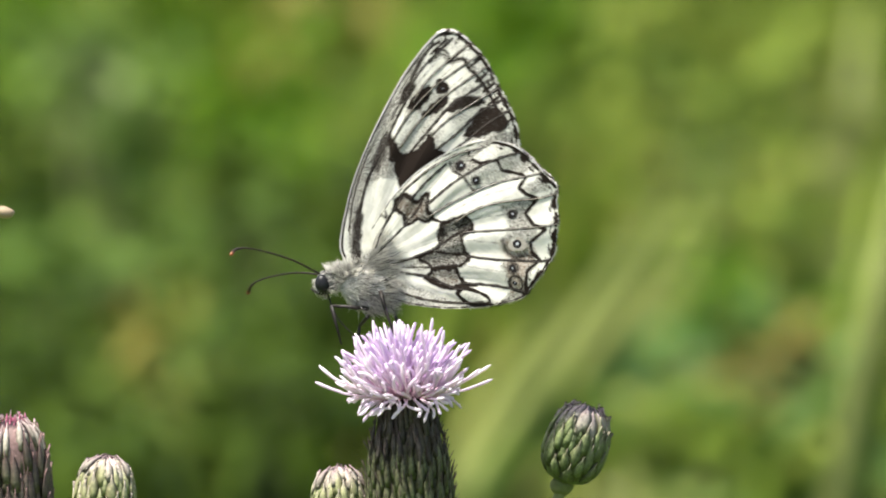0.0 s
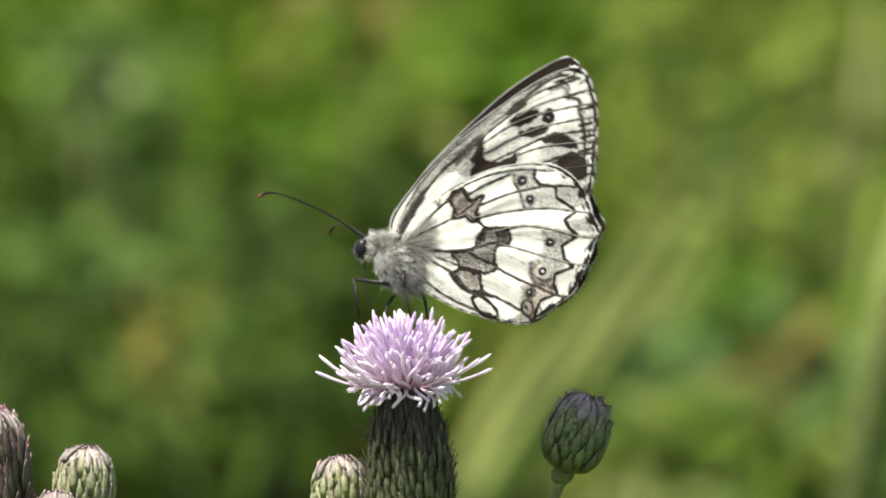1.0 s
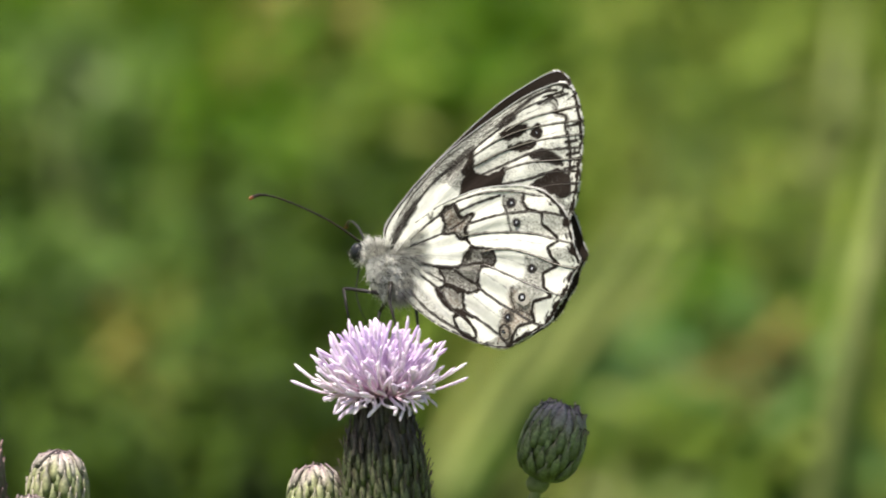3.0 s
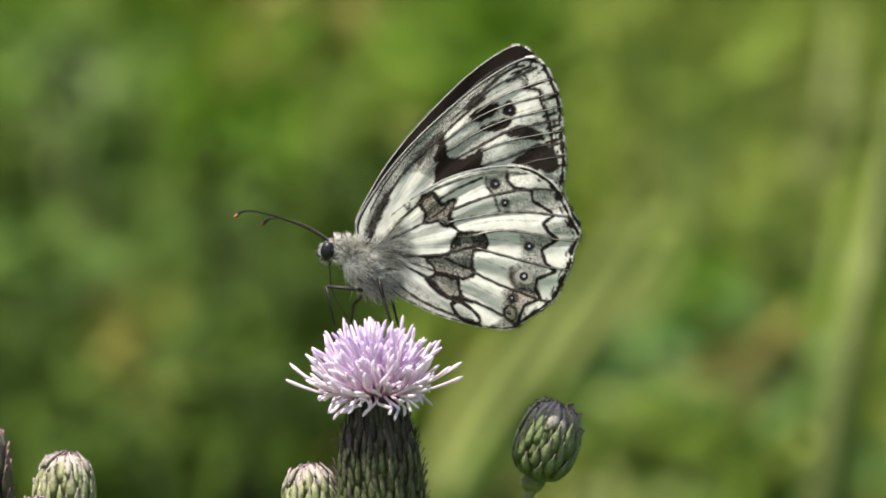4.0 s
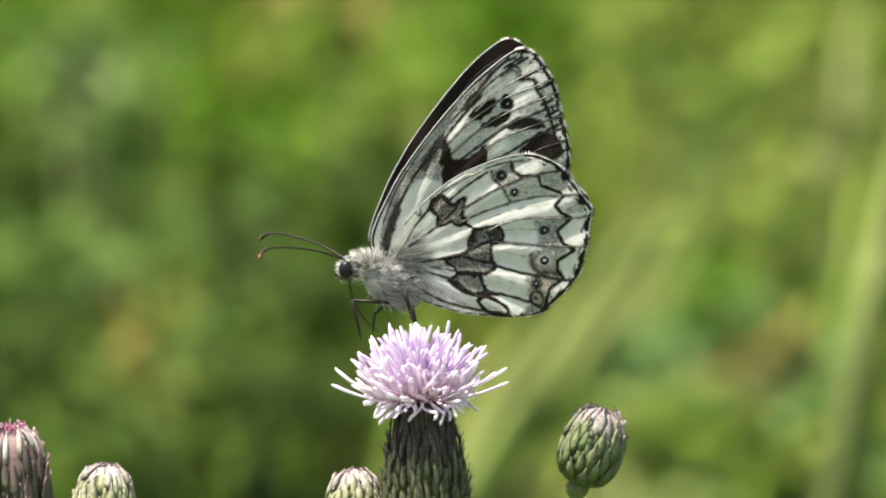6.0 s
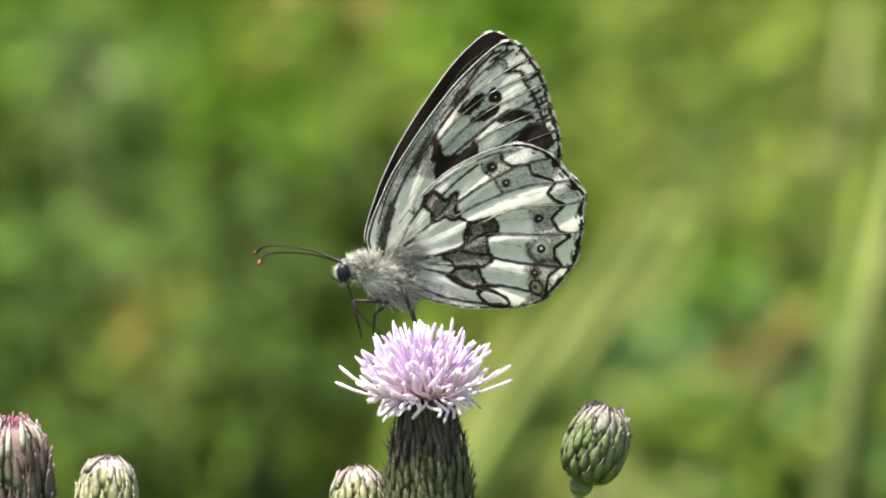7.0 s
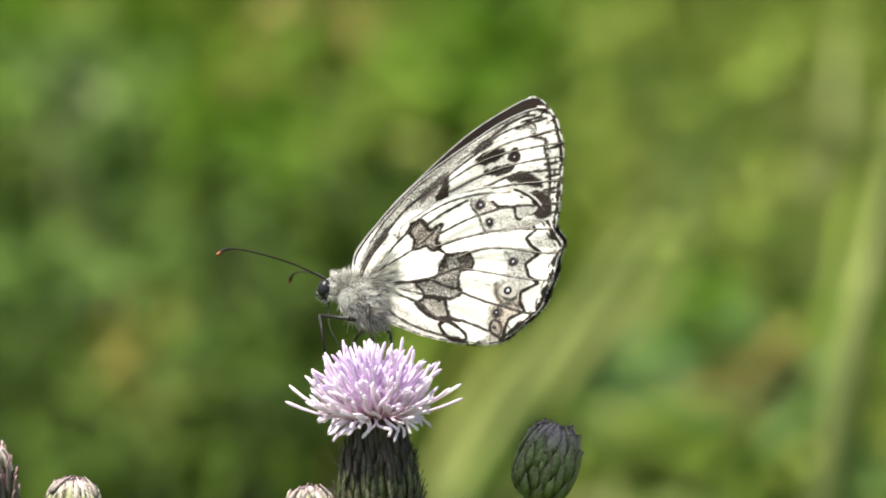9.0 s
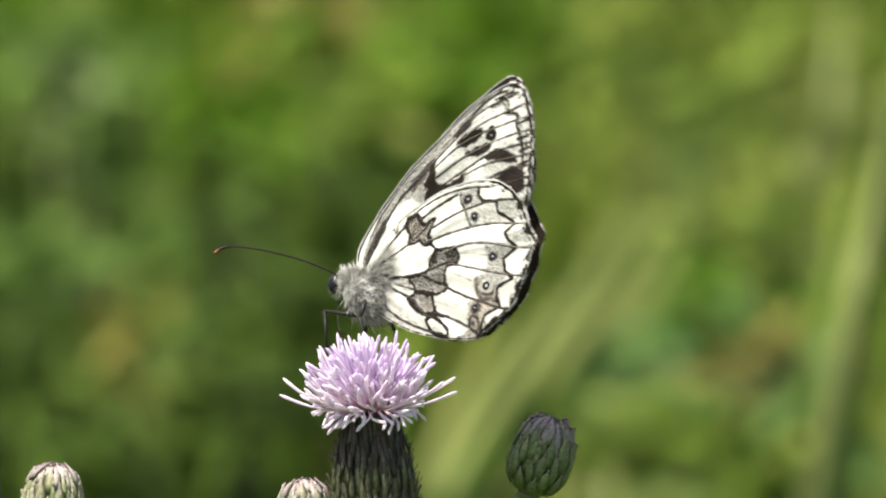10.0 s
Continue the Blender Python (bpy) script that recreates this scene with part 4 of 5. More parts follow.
# ------------------------------------------------------------------ thistle
def profile_walk(profile, h, lengths):
    """Places on a turned outline at the given lengths up from height h: radius, height and outward way."""
    r, z = np.array(profile).T
    zz = np.linspace(h, z[-1], 60)
    rr = np.interp(zz, z, r)
    run = np.concatenate([[0], np.cumsum(np.hypot(np.diff(rr), np.diff(zz)))])
    out = []
    for s in lengths:
        s = min(s, run[-1])
        a, b = np.interp(s, run, rr), np.interp(s, run, zz)
        c, d = np.interp(min(s + 2e-4, run[-1]), run, rr), np.interp(min(s + 2e-4, run[-1]), run, zz)
        way = Vector((c - a, d - b))
        way = way.normalized() if way.length > 1e-9 else Vector((-1, 0))
        out.append((a, b, Vector((way.y, -way.x))))
    return out


def bract_mesh(profile, h, length, width, lift, broad=False):
    """A lance-shaped scale leaf that lies along a turned body, with a keel and a spine tip that stands off."""
    bm = bmesh.new()
    rows = [(0.0, 0.80, 0.02), (0.30, 1.0, 0.06), (0.58, 0.82, 0.10), (0.80, 0.46, 0.16), (0.92, 0.18, 0.28), (1.10, 0.03, 0.62)]
    if broad:
        rows = [(0.0, 0.85, 0.02), (0.30, 1.0, 0.06), (0.56, 0.86, 0.13), (0.80, 0.48, 0.24), (0.94, 0.18, 0.36), (1.05, 0.05, 0.70)]
    rings = []
    for (f, w, o), (r, z, out) in zip(rows, profile_walk(profile, h, [f * length for f, w, o in rows])):
        half = min(width / 2 * w, 0.8 * r + 0.05 * MM)
        off = o * lift
        y, zz = r + out.x * off, z + out.y * off
        if f > 1:
            zz += min(0.3 * MM, 0.12 * r)
        sag = half * half / (2 * max(r, 0.4 * MM))
        rings.append([bm.verts.new((-half, -(y - sag), zz)), bm.verts.new((0, -(y + (0.12 if broad else 0.16) * width * w + 0.02 * MM), zz)), bm.verts.new((half, -(y - sag), zz)), bm.verts.new((0, -(y - (0.22 if broad else 0.10) * width), zz))])
    for a, b in zip(rings, rings[1:]):
        for k in range(4):
            bm.faces.new((a[k], a[(k + 1) % 4], b[(k + 1) % 4], b[k]))
    bm.faces.new(rings[0][::-1])
    bm.faces.new(rings[-1])
    me = bpy.data.meshes.new("bract")
    smooth(bm).to_mesh(me)
    bm.free()
    return me


def cover(parent, profile, count, length, width, lift, mat, seed, top=0.80, crown=None, crowned=0.7, broad=False):
    """Overlapping bracts in a spiral up a turned body, as they grow; each height shares three shapes."""
    rnd = random.Random(seed)
    high = profile[-1][1]
    r, z = np.array(profile).T
    zz = np.linspace(0.03 * high, top * high, 200)
    area = np.cumsum(np.interp(zz, z, r) ** 0.8)
    levels = 12
    shapes = []
    for i in range(levels):
        h = high * (0.03 + (top - 0.03) * i / (levels - 1))
        grow = 0.80 + 0.25 * i / (levels - 1)
        shapes.append([bract_mesh(profile, h, length * grow * s, width * (1.08 - 0.22 * i / (levels - 1)) * w, lift * e, broad) for s, e, w in ((1.0, 1.0, 1.0), (0.86, 1.6, 0.9), (1.10, 0.7, 1.08))])
    for k in range(count):
        h = float(np.interp((k + 0.5) / count * area[-1], area, zz)) / high + rnd.uniform(-0.008, 0.008)
        i = min(levels - 1, max(0, round((h - 0.03) / (top - 0.03) * (levels - 1))))
        rise = high * (h - 0.03 - (top - 0.03) * i / (levels - 1))
        a = k * 2.39996 + rnd.uniform(-0.07, 0.07)
        m = Matrix.Rotation(a, 4, "Z") @ pose(0, 0, rise * 0.8, rnd.uniform(-1.5, 1.0), rnd.uniform(-3, 3), 0)
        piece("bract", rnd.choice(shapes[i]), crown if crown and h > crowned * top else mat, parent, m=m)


def floret_mesh(name, length, droop, seed):
    """A narrow tube that widens and splits into strap lobes; foot at the origin, along z, bending to -y."""
    rnd = random.Random(seed)
    bm = bmesh.new()
    pts, radii = [], []
    steps = (0, 0.18, 0.38, 0.58, 0.78, 0.94, 1.0)
    n = len(steps) - 1
    for i, f in enumerate(steps):
        pts.append(Vector((0.14 * length * math.sin(f * 4.2 + seed * 1.7) * f, -droop * length * f ** 2.2, length * (f - 0.25 * droop * f ** 3))))
        radii.append(MM * (0.068 + 0.132 * f ** 1.2) * (0.35 if i == n else 1.0))
    tube(bm, pts, radii, 5)
    me = bpy.data.meshes.new(name)
    bm.to_mesh(me)
    bm.free()
    return me


HEAD_PROFILE = [(0.6, 0.0), (2.4, 0.6), (4.1, 2.2), (4.5, 4.3), (4.42, 5.6), (4.1, 8.4), (3.5, 11.0), (2.85, 13.2), (2.5, 15.0), (2.3, 15.6)]
BUD_PROFILE = [(0.7, 0.0), (2.2, 0.5), (3.15, 1.8), (3.45, 3.6), (3.35, 5.2), (3.0, 6.6), (2.4, 7.7), (1.5, 8.35), (0.4, 8.65)]


TALL_PROFILE = [(0.6, 0.0), (2.4, 0.6), (4.3, 2.2), (4.85, 4.3), (4.8, 6.5), (4.6, 9.0), (4.3, 11.5), (3.75, 13.6), (2.8, 15.0), (1.3, 15.7)]


def scaled(profile, w=1.0, h=1.0):
    return [(r * w * MM, z * h * MM) for r, z in profile]


def make_bud(parent, foot, lean, turn, profile, mat, count, length, width, label, seed, lift=0.30, top=0.80, tuft=0, crown=None):
    """A closed head on its stalk end. lean: degrees to the right, turn: degrees away from the viewer."""
    bm = bmesh.new()
    lathe(bm, [(r * 0.97, z) for r, z in profile], 22)
    bud = part("bud", bm, mat, parent, label)
    bud.matrix_basis = Matrix.Translation(foot) @ Matrix.Rotation(radians(turn), 4, "X") @ Matrix.Rotation(radians(lean), 4, "Y") @ Matrix.Rotation(seed * 0.7, 4, "Z")
    cover(bud, profile, count, length * MM, width * MM, lift * MM, mat, seed, top, crown, 0.72, True)
    rnd = random.Random(seed)
    high = profile[-1][1]
    for k in range(tuft):
        a = k * 2.4
        r = 1.5 * MM * math.sqrt(k / max(tuft, 1))
        bm = bmesh.new()
        p = Vector((r * math.cos(a), r * math.sin(a), high - 0.9 * MM))
        tube(bm, [p, p + Vector((r * 0.1 * math.cos(a), r * 0.1 * math.sin(a), rnd.uniform(0.6, 1.7) * MM))], [0.20 * MM, 0.06 * MM], 6)
        part("floret", bm, PINK, bud, "pink floret just showing")
    return bud


def stalk(parent, points, radii, name="stem", label="green thistle stem"):
    bm = bmesh.new()
    n = 6 * (len(points) - 1)
    pts = [Vector(p) for p in curve_points([tuple(p) for p in points], n)]
    rad = np.interp(np.linspace(0, 1, n + 1), np.linspace(0, 1, len(radii)), radii)
    tube(bm, pts, [r * MM for r in rad], 10)
    return part(name, bm, STEM, parent, label)


def thistle_leaf(parent, root, heading, length):
    """A lobed, spiny leaf that arches away from the stem."""
    bm = bmesh.new()
    n = 14
    rows = []
    for i in range(n + 1):
        f = i / n
        half = length * 0.13 * math.sin(math.pi * min(f * 1.05 + 0.04, 1)) * (1.25 if i % 2 else 0.6) + 0.0004
        c = Vector((length * f, 0, length * (0.35 * f - 0.55 * f * f)))
        rows.append([bm.verts.new(c + Vector((0.10 * length * (i % 2) * 0.3, -half, half * 0.35))), bm.verts.new(c), bm.verts.new(c + Vector((0.10 * length * (i % 2) * 0.3, half, half * 0.35))), bm.verts.new(c - Vector((0, 0, 0.0006)))])
    for a, b in zip(rows, rows[1:]):
        for k in range(4):
            bm.faces.new((a[k], a[(k + 1) % 4], b[(k + 1) % 4], b[k]))
    leaf = part("leaf", smooth(bm), LEAF, parent, "dark green spiny lobed leaf")
    leaf.matrix_basis = Matrix.Translation(root) @ Matrix.Rotation(heading, 4, "Z")
    return leaf


HEAD_FOOT = (-2.40, -30.58)
GROUND_MAIN = Vector((0.004, 0.030, 0.0))


def make_thistle():
    plant = new("thistle")
    tagged(plant, "thistle with one open lilac flower head and two closed buds", "thistle", group="thistles in the meadow")
    plant.location = GROUND_MAIN
    o = GROUND_MAIN
    foot = at(*HEAD_FOOT, 0) - o
    prof = scaled(HEAD_PROFILE)
    bm = bmesh.new()
    lathe(bm, [(r * 0.97, z) for r, z in prof], 30)
    head = part("flower_head", bm, BRACT_HEAD, plant, "open lilac thistle head with dark spiny bracts")
    head.matrix_basis = Matrix.Translation(foot) @ Matrix.Rotation(radians(-2), 4, "X") @ Matrix.Rotation(radians(-2.5), 4, "Y")
    # rows near the florets take the brown tone with painted shadow
    cover(head, prof, 300, 3.0 * MM, 0.92 * MM, 1.1 * MM, BRACT_HEAD, 11, 0.90, BRACT_NECK_SHADED, 0.62)
    # florets: a mop that spreads over the rim
    shapes = [floret_mesh("floret", 6.0 * MM, -0.20 + 0.065 * (k % 6), k) for k in range(12)]
    deep = [floret_mesh("floret", 6.0 * MM, 0.02 + 0.04 * (k % 4), k + 20) for k in range(4)]
    curled = [floret_mesh("floret", 6.0 * MM, -0.42 + 0.08 * (k % 5), k + 40) for k in range(6)]
    hung = [floret_mesh("floret", 6.0 * MM, 0.12 + 0.07 * k, k + 60) for k in range(4)]
    rnd = random.Random(21)
    top = prof[-1][1] + 0.3 * MM
    count = 370
    for k in range(count):
        f = (k + 0.5) / count
        a = k * 2.39996 + rnd.uniform(-0.2, 0.2)
        if f < 0.86:
            g = f / 0.86
            polar = 2 + 93 * g ** 0.9 + rnd.uniform(-9, 9)
            size = float(np.interp(polar, (0, 40, 65, 95), (1.20, 1.13, 0.83, 0.62))) + rnd.uniform(-0.22, 0.10)
        else:
            polar = rnd.uniform(80, 99)
            size = rnd.uniform(0.32, 0.56)
        base = 2.7 * MM * min(1.0, f * 1.1) ** 0.5
        m = Matrix.Rotation(a + 2.6, 4, "Z") @ Matrix.Translation((0, -base, top)) @ Matrix.Rotation(radians(polar), 4, "X") @ Matrix.Rotation(rnd.uniform(-0.6, 0.6), 4, "Z") @ Matrix.Diagonal((1, 1, size, 1))
        # most upright florets get the deeper lilac that holds painted shade
        if polar < 46 and k % 4:
            piece("floret", deep[k % 4], FLORET_DEEP_SHADED, head, m=m)
        else:
            piece("floret", hung[k % 4] if f > 0.86 else curled[k % 6] if 40 < polar < 95 and k % 3 else shapes[(k * 7) % 12], FLORET, head, m=m)
    # long stragglers at both sides
    for a, polar, size, bend in ((-97, 84, 0.99, 0), (-84, 93, 1.00, 1), (-108, 66, 0.94, 2), (84, 84, 0.86, 1), (95, 90, 0.97, 0), (88, 102, 0.92, 0), (104, 66, 0.92, 0)):
        m = Matrix.Rotation(radians(a), 4, "Z") @ Matrix.Translation((0, -2.6 * MM, top)) @ Matrix.Rotation(radians(polar), 4, "X") @ Matrix.Diagonal((1, 1, size, 1))
        piece("floret", curled[bend], FLORET, head, m=m)
    # stems
    low = at(*(-2.29, -62.16), 6) - o
    stalk(plant, [foot + Vector((0, 0, 0.0006)), at(*(-2.52, -37.51), 2) - o, low, Vector((0.002, -0.004, 0.35)), Vector((0, 0, -0.02))], [1.0, 0.9, 1.2, 2.2, 3.2])
    rb = at(*(13.55, -24.40), 6) - o
    make_bud(plant, rb, 17, -4, scaled(BUD_PROFILE, 0.95, 0.98), BRACT_BUD, 84, 3.0, 1.5, "closed green bud with purplish tip", 2, 0.40, 0.78, crown=BRACT_TOP)
    bm = bmesh.new()
    ellipsoid(bm, rb + Vector((-0.0003, 0, -0.0003)), (1.25 * MM, 1.2 * MM, 1.05 * MM), None, 18, 0.12)
    part("collar", bm, STEM, plant, "knobby brownish collar under the bud")
    stalk(plant, [rb + Vector((0, 0, 0.0004)), at(*(13.2, -25.2), 6) - o, at(*(12.68, -26.36), 6) - o, at(*(8.57, -36.34), 6) - o, at(*(0.94, -52.18), 6) - o, at(*(-2.23, -60.99), 6) - o], [0.8, 0.72, 0.58, 0.7, 0.8, 0.9])
    mb = at(*(-10.10, -30.58), 9) - o
    make_bud(plant, mb, 0, -8, scaled(BUD_PROFILE, 0.86, 0.90), BRACT_PALE, 84, 2.7, 1.35, "small pale green bud with pink bract tips", 3, 0.25, 0.86, crown=BRACT_BLUSH)
    stalk(plant, [mb + Vector((0, 0, 0.0005)), at(*(-9.63, -35.16), 9) - o, at(*(-5.52, -47.49), 8) - o, at(*(-2.35, -58.05), 6) - o], [0.7, 0.6, 0.7, 0.9])
    for k in range(5):
        z = 0.12 + 0.10 * k
        thistle_leaf(plant, Vector((0.001, 0, z)), k * 2.3 + 0.5, 0.10 - 0.008 * k)
    return plant


GROUND_SIDE = Vector((-0.060, 0.045, 0.0))


def make_side_thistle():
    plant = new("thistle")
    tagged(plant, "thistle with three closed buds, one showing a pink tip", "thistle", group="thistles in the meadow")
    plant.location = GROUND_SIDE
    o = GROUND_SIDE
    low = at(*(-42.50, -59.23), 8) - o
    stalk(plant, [at(*(-40.44, -43.38), 7) - o, low, Vector((0.001, 0.0, 0.3)), Vector((0, 0, -0.02))], [1.0, 1.2, 2.0, 3.0])
    a = at(*(-45.55, -30.35), 4) - o
    make_bud(plant, a, -2, -3, scaled(TALL_PROFILE, 0.79, 0.87), BRACT_SIDE, 150, 3.8, 1.2, "tall dark bud with a pink tip", 5, 0.6, 0.86, 44, crown=BRACT_BLUSH)
    stalk(plant, [a + Vector((0, 0, 0.0005)), at(*(-45.14, -35.16), 5) - o, at(*(-41.91, -43.38), 6) - o, at(*(-40.62, -46.90), 7) - o], [0.9, 0.7, 0.8, 0.9])
    b = at(*(-36.75, -28.47), 8) - o
    make_bud(plant, b, 2, -8, scaled(BUD_PROFILE, 0.92, 0.90), BRACT_PALE, 84, 2.8, 1.4, "round pale green closed bud", 6, 0.25, 0.86, crown=BRACT_BLUSH)
    stalk(plant, [b + Vector((0, 0, 0.0005)), at(*(-37.10, -33.40), 8) - o, at(*(-40.33, -44.55), 7) - o], [0.75, 0.6, 0.9])
    c = at(*(-38.98, -31.35), -3) - o
    make_bud(plant, c, 0, -6, scaled(BUD_PROFILE, 0.68, 0.74), BRACT_PALE, 70, 2.1, 1.1, "very small pinkish closed bud", 7, 0.2, 0.86, crown=BRACT_BLUSH)
    stalk(plant, [c + Vector((0, 0, 0.0005)), at(*(-39.21, -35.16), 0) - o, at(*(-40.33, -43.97), 6) - o], [0.55, 0.5, 0.8])
    for k in range(5):
        thistle_leaf(plant, Vector((0.001, 0, 0.10 + 0.09 * k)), k * 2.1 + 1.2, 0.10 - 0.008 * k)
    return plant


GROUND_SEED = Vector((-0.075, 0.060, 0.0))


def make_seed_stalk():
    """A dry stalk whose pale tip reaches just into the view."""
    plant = new("dry_stalk")
    tagged(plant, "thin dry grass stalk with a pale seed tip", "grass stalk")
    plant.location = GROUND_SEED
    d = at(*(-46.61, 3.93), 20) - GROUND_SEED
    bm = bmesh.new()
    ellipsoid(bm, d, (1.15 * MM, 0.8 * MM, 0.62 * MM), Matrix.Rotation(radians(12), 4, "Y"), 16, 0.2)
    part("seed_tip", bm, HUSK, plant, "pale dry seed tip")
    stalk(plant, [d - Vector((0.0010, 0, 0)), at(*(-49.54, 3.35), 20) - GROUND_SEED, at(*(-54.83, -15.20), 20) - GROUND_SEED, Vector((-0.001, 0, 0.3)), Vector((0, 0, -0.02))], [0.3, 0.3, 0.5, 0.8, 1.0])
    return plant


# ------------------------------------------------------------------ meadow
def blades(name, count, spot, height, width, mat, seed, label, category="grass"):
    """Curved, tapering grass blades as one stretch of meadow. spot(rnd) gives x, y."""
    rnd = np.random.default_rng(seed)
    verts, faces = [], []
    for k in range(count):
        x, y = spot(rnd)
        h = height * rnd.uniform(0.45, 1.15)
        w = width * rnd.uniform(0.6, 1.3)
        a = rnd.uniform(0, 2 * math.pi)
        lean = rnd.uniform(0.05, 0.65) * h
        ca, sa = math.cos(a), math.sin(a)
        i = len(verts)
        for f, s in ((0, 0.8), (0.45, 1.0), (0.8, 0.6), (1.0, 0.04)):
            cx, cy, cz = x + ca * lean * f * f, y + sa * lean * f * f, h * (f - 0.22 * f * f * (lean / h))
            verts += [(cx - sa * w * s / 2, cy + ca * w * s / 2, cz), (cx + sa * w * s / 2, cy - ca * w * s / 2, cz), (cx + ca * w * 0.12, cy + sa * w * 0.12, cz + w * 0.1)]
        for r in range(3):
            b = i + 3 * r
            for p, q in ((0, 2), (2, 1), (1, 0)):
                faces.append((b + p, b + q, b + 3 + q, b + 3 + p))
    ob = new(name, mesh_from(name, verts, faces))
    ob.data.materials.append(mat)
    return tagged(ob, label, category, kind="stuff")


def herb(name, place, spread, leaves, mat, seed, label, leaf=0.019, category="plant", tall=1.6):
    """A meadow plant: a stem from the ground and a loose crown of leaves round the place given."""
    rnd = random.Random(seed)
    x, y, z = place
    root = new(name)
    root.location = (x, y, 0)
    tagged(root, label, category)
    bm = bmesh.new()
    tube(bm, [Vector((0, 0, -0.01)), Vector((0.004, 0.003, z * 0.5)), Vector((0, 0, z + spread * 0.4))], [0.0022, 0.0018, 0.0010], 6)
    part("stem", bm, STEM, root)
    bm = bmesh.new()
    for _ in range(int(leaves * 1.5)):
        d = Vector((rnd.gauss(0, 1), rnd.gauss(0, 1), rnd.gauss(0, 1)))
        d = d.normalized() * rnd.random() ** 0.6
        d = Vector((d.x, d.y, d.z * tall)) * spread
        way = Vector((rnd.gauss(0, 1), rnd.gauss(0, 1), rnd.gauss(0.2, 0.6))).normalized()
        side = way.cross(Vector((rnd.gauss(0, 0.4), rnd.gauss(0, 0.4), 1))).normalized()
        up = side.cross(way)
        size = leaf * rnd.uniform(0.6, 1.3)
        base = Vector((0, 0, z)) + d
        rows = []
        for f, w in ((0, 0.08), (0.3, 0.8), (0.6, 0.9), (0.85, 0.5), (1, 0.03)):
            c = base + way * size * f - up * size * 0.25 * f * f
            s = side * size * 0.2 * w
            rows.append((bm.verts.new(c - s), bm.verts.new(c - up * size * 0.03 * w), bm.verts.new(c + s), bm.verts.new(c - up * size * 0.045 * w)))
        for a, b in zip(rows, rows[1:]):
            for k in range(4):
                bm.faces.new((a[k], a[(k + 1) % 4], b[(k + 1) % 4], b[k]))
    part("foliage", smooth(bm), mat, root, kind="stuff")
    return root


def long_blade(points, width, mat, label):
    """A single broad grass blade that rises from the ground and arches."""
    pts = curve_points(points, 26)
    bm = bmesh.new()
    rows = []
    for i, p in enumerate(pts):
        f = i / (len(pts) - 1)
        w = width * min(1.0, 0.55 + 1.2 * f) * (1 - max(0, (f - 0.55) / 0.45) ** 1.6 * 0.95)
        c = Vector(p)
        t = Vector(pts[min(i + 1, len(pts) - 1)] - pts[max(i - 1, 0)]).normalized()
        s = t.cross(Vector((0, 1, 0))).normalized() * w / 2
        rows.append((bm.verts.new(c - s), bm.verts.new(c + Vector((0, w * 0.18, 0))), bm.verts.new(c + s), bm.verts.new(c + Vector((0, w * 0.22, 0)))))
    for a, b in zip(rows, rows[1:]):
        for k in range(4):
            bm.faces.new((a[k], a[(k + 1) % 4], b[(k + 1) % 4], b[k]))
    me = bpy.data.meshes.new("grass_blade")
    smooth(bm).to_mesh(me)
    bm.free()
    me.materials.append(mat)
    blade = tagged(new("grass_blade", me), label, "grass blade", group="tall grass blades")
    bm = bmesh.new()
    tube(bm, [Vector(p) + Vector((0, width * 0.10, 0)) for p in pts[:-2]], [width * (0.09 - 0.07 * i / len(pts)) for i in range(len(pts) - 2)], 6)
    part("midrib", bm, mat, blade, "paler raised midrib")
    return blade


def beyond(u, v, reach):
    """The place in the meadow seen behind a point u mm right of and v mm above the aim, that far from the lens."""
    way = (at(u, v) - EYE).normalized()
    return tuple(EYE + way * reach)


def make_ground():
    xs = np.concatenate([-np.geomspace(3000, 0.4, 26), np.linspace(-0.3, 0.3, 5), np.geomspace(0.4, 3000, 26)])
    ys = np.concatenate([-np.geomspace(3000, 0.4, 26), np.linspace(-0.3, 6, 40), np.geomspace(6.5, 3000, 24)])
    verts = [(x, y, 0.012 * noise.noise((x * 1.3, y * 1.3, 0.4)) if abs(x) < 20 and abs(y) < 20 else 0.0) for y in ys for x in xs]
    n = len(xs)
    faces = [(j * n + i, j * n + i + 1, (j + 1) * n + i + 1, (j + 1) * n + i) for j in range(len(ys) - 1) for i in range(n - 1)]
    ob = new("ground", mesh_from("ground", verts, faces))
    ob.data.materials.append(SOIL)
    return tagged(ob, "green-brown meadow ground under the grass", "ground", kind="structure")


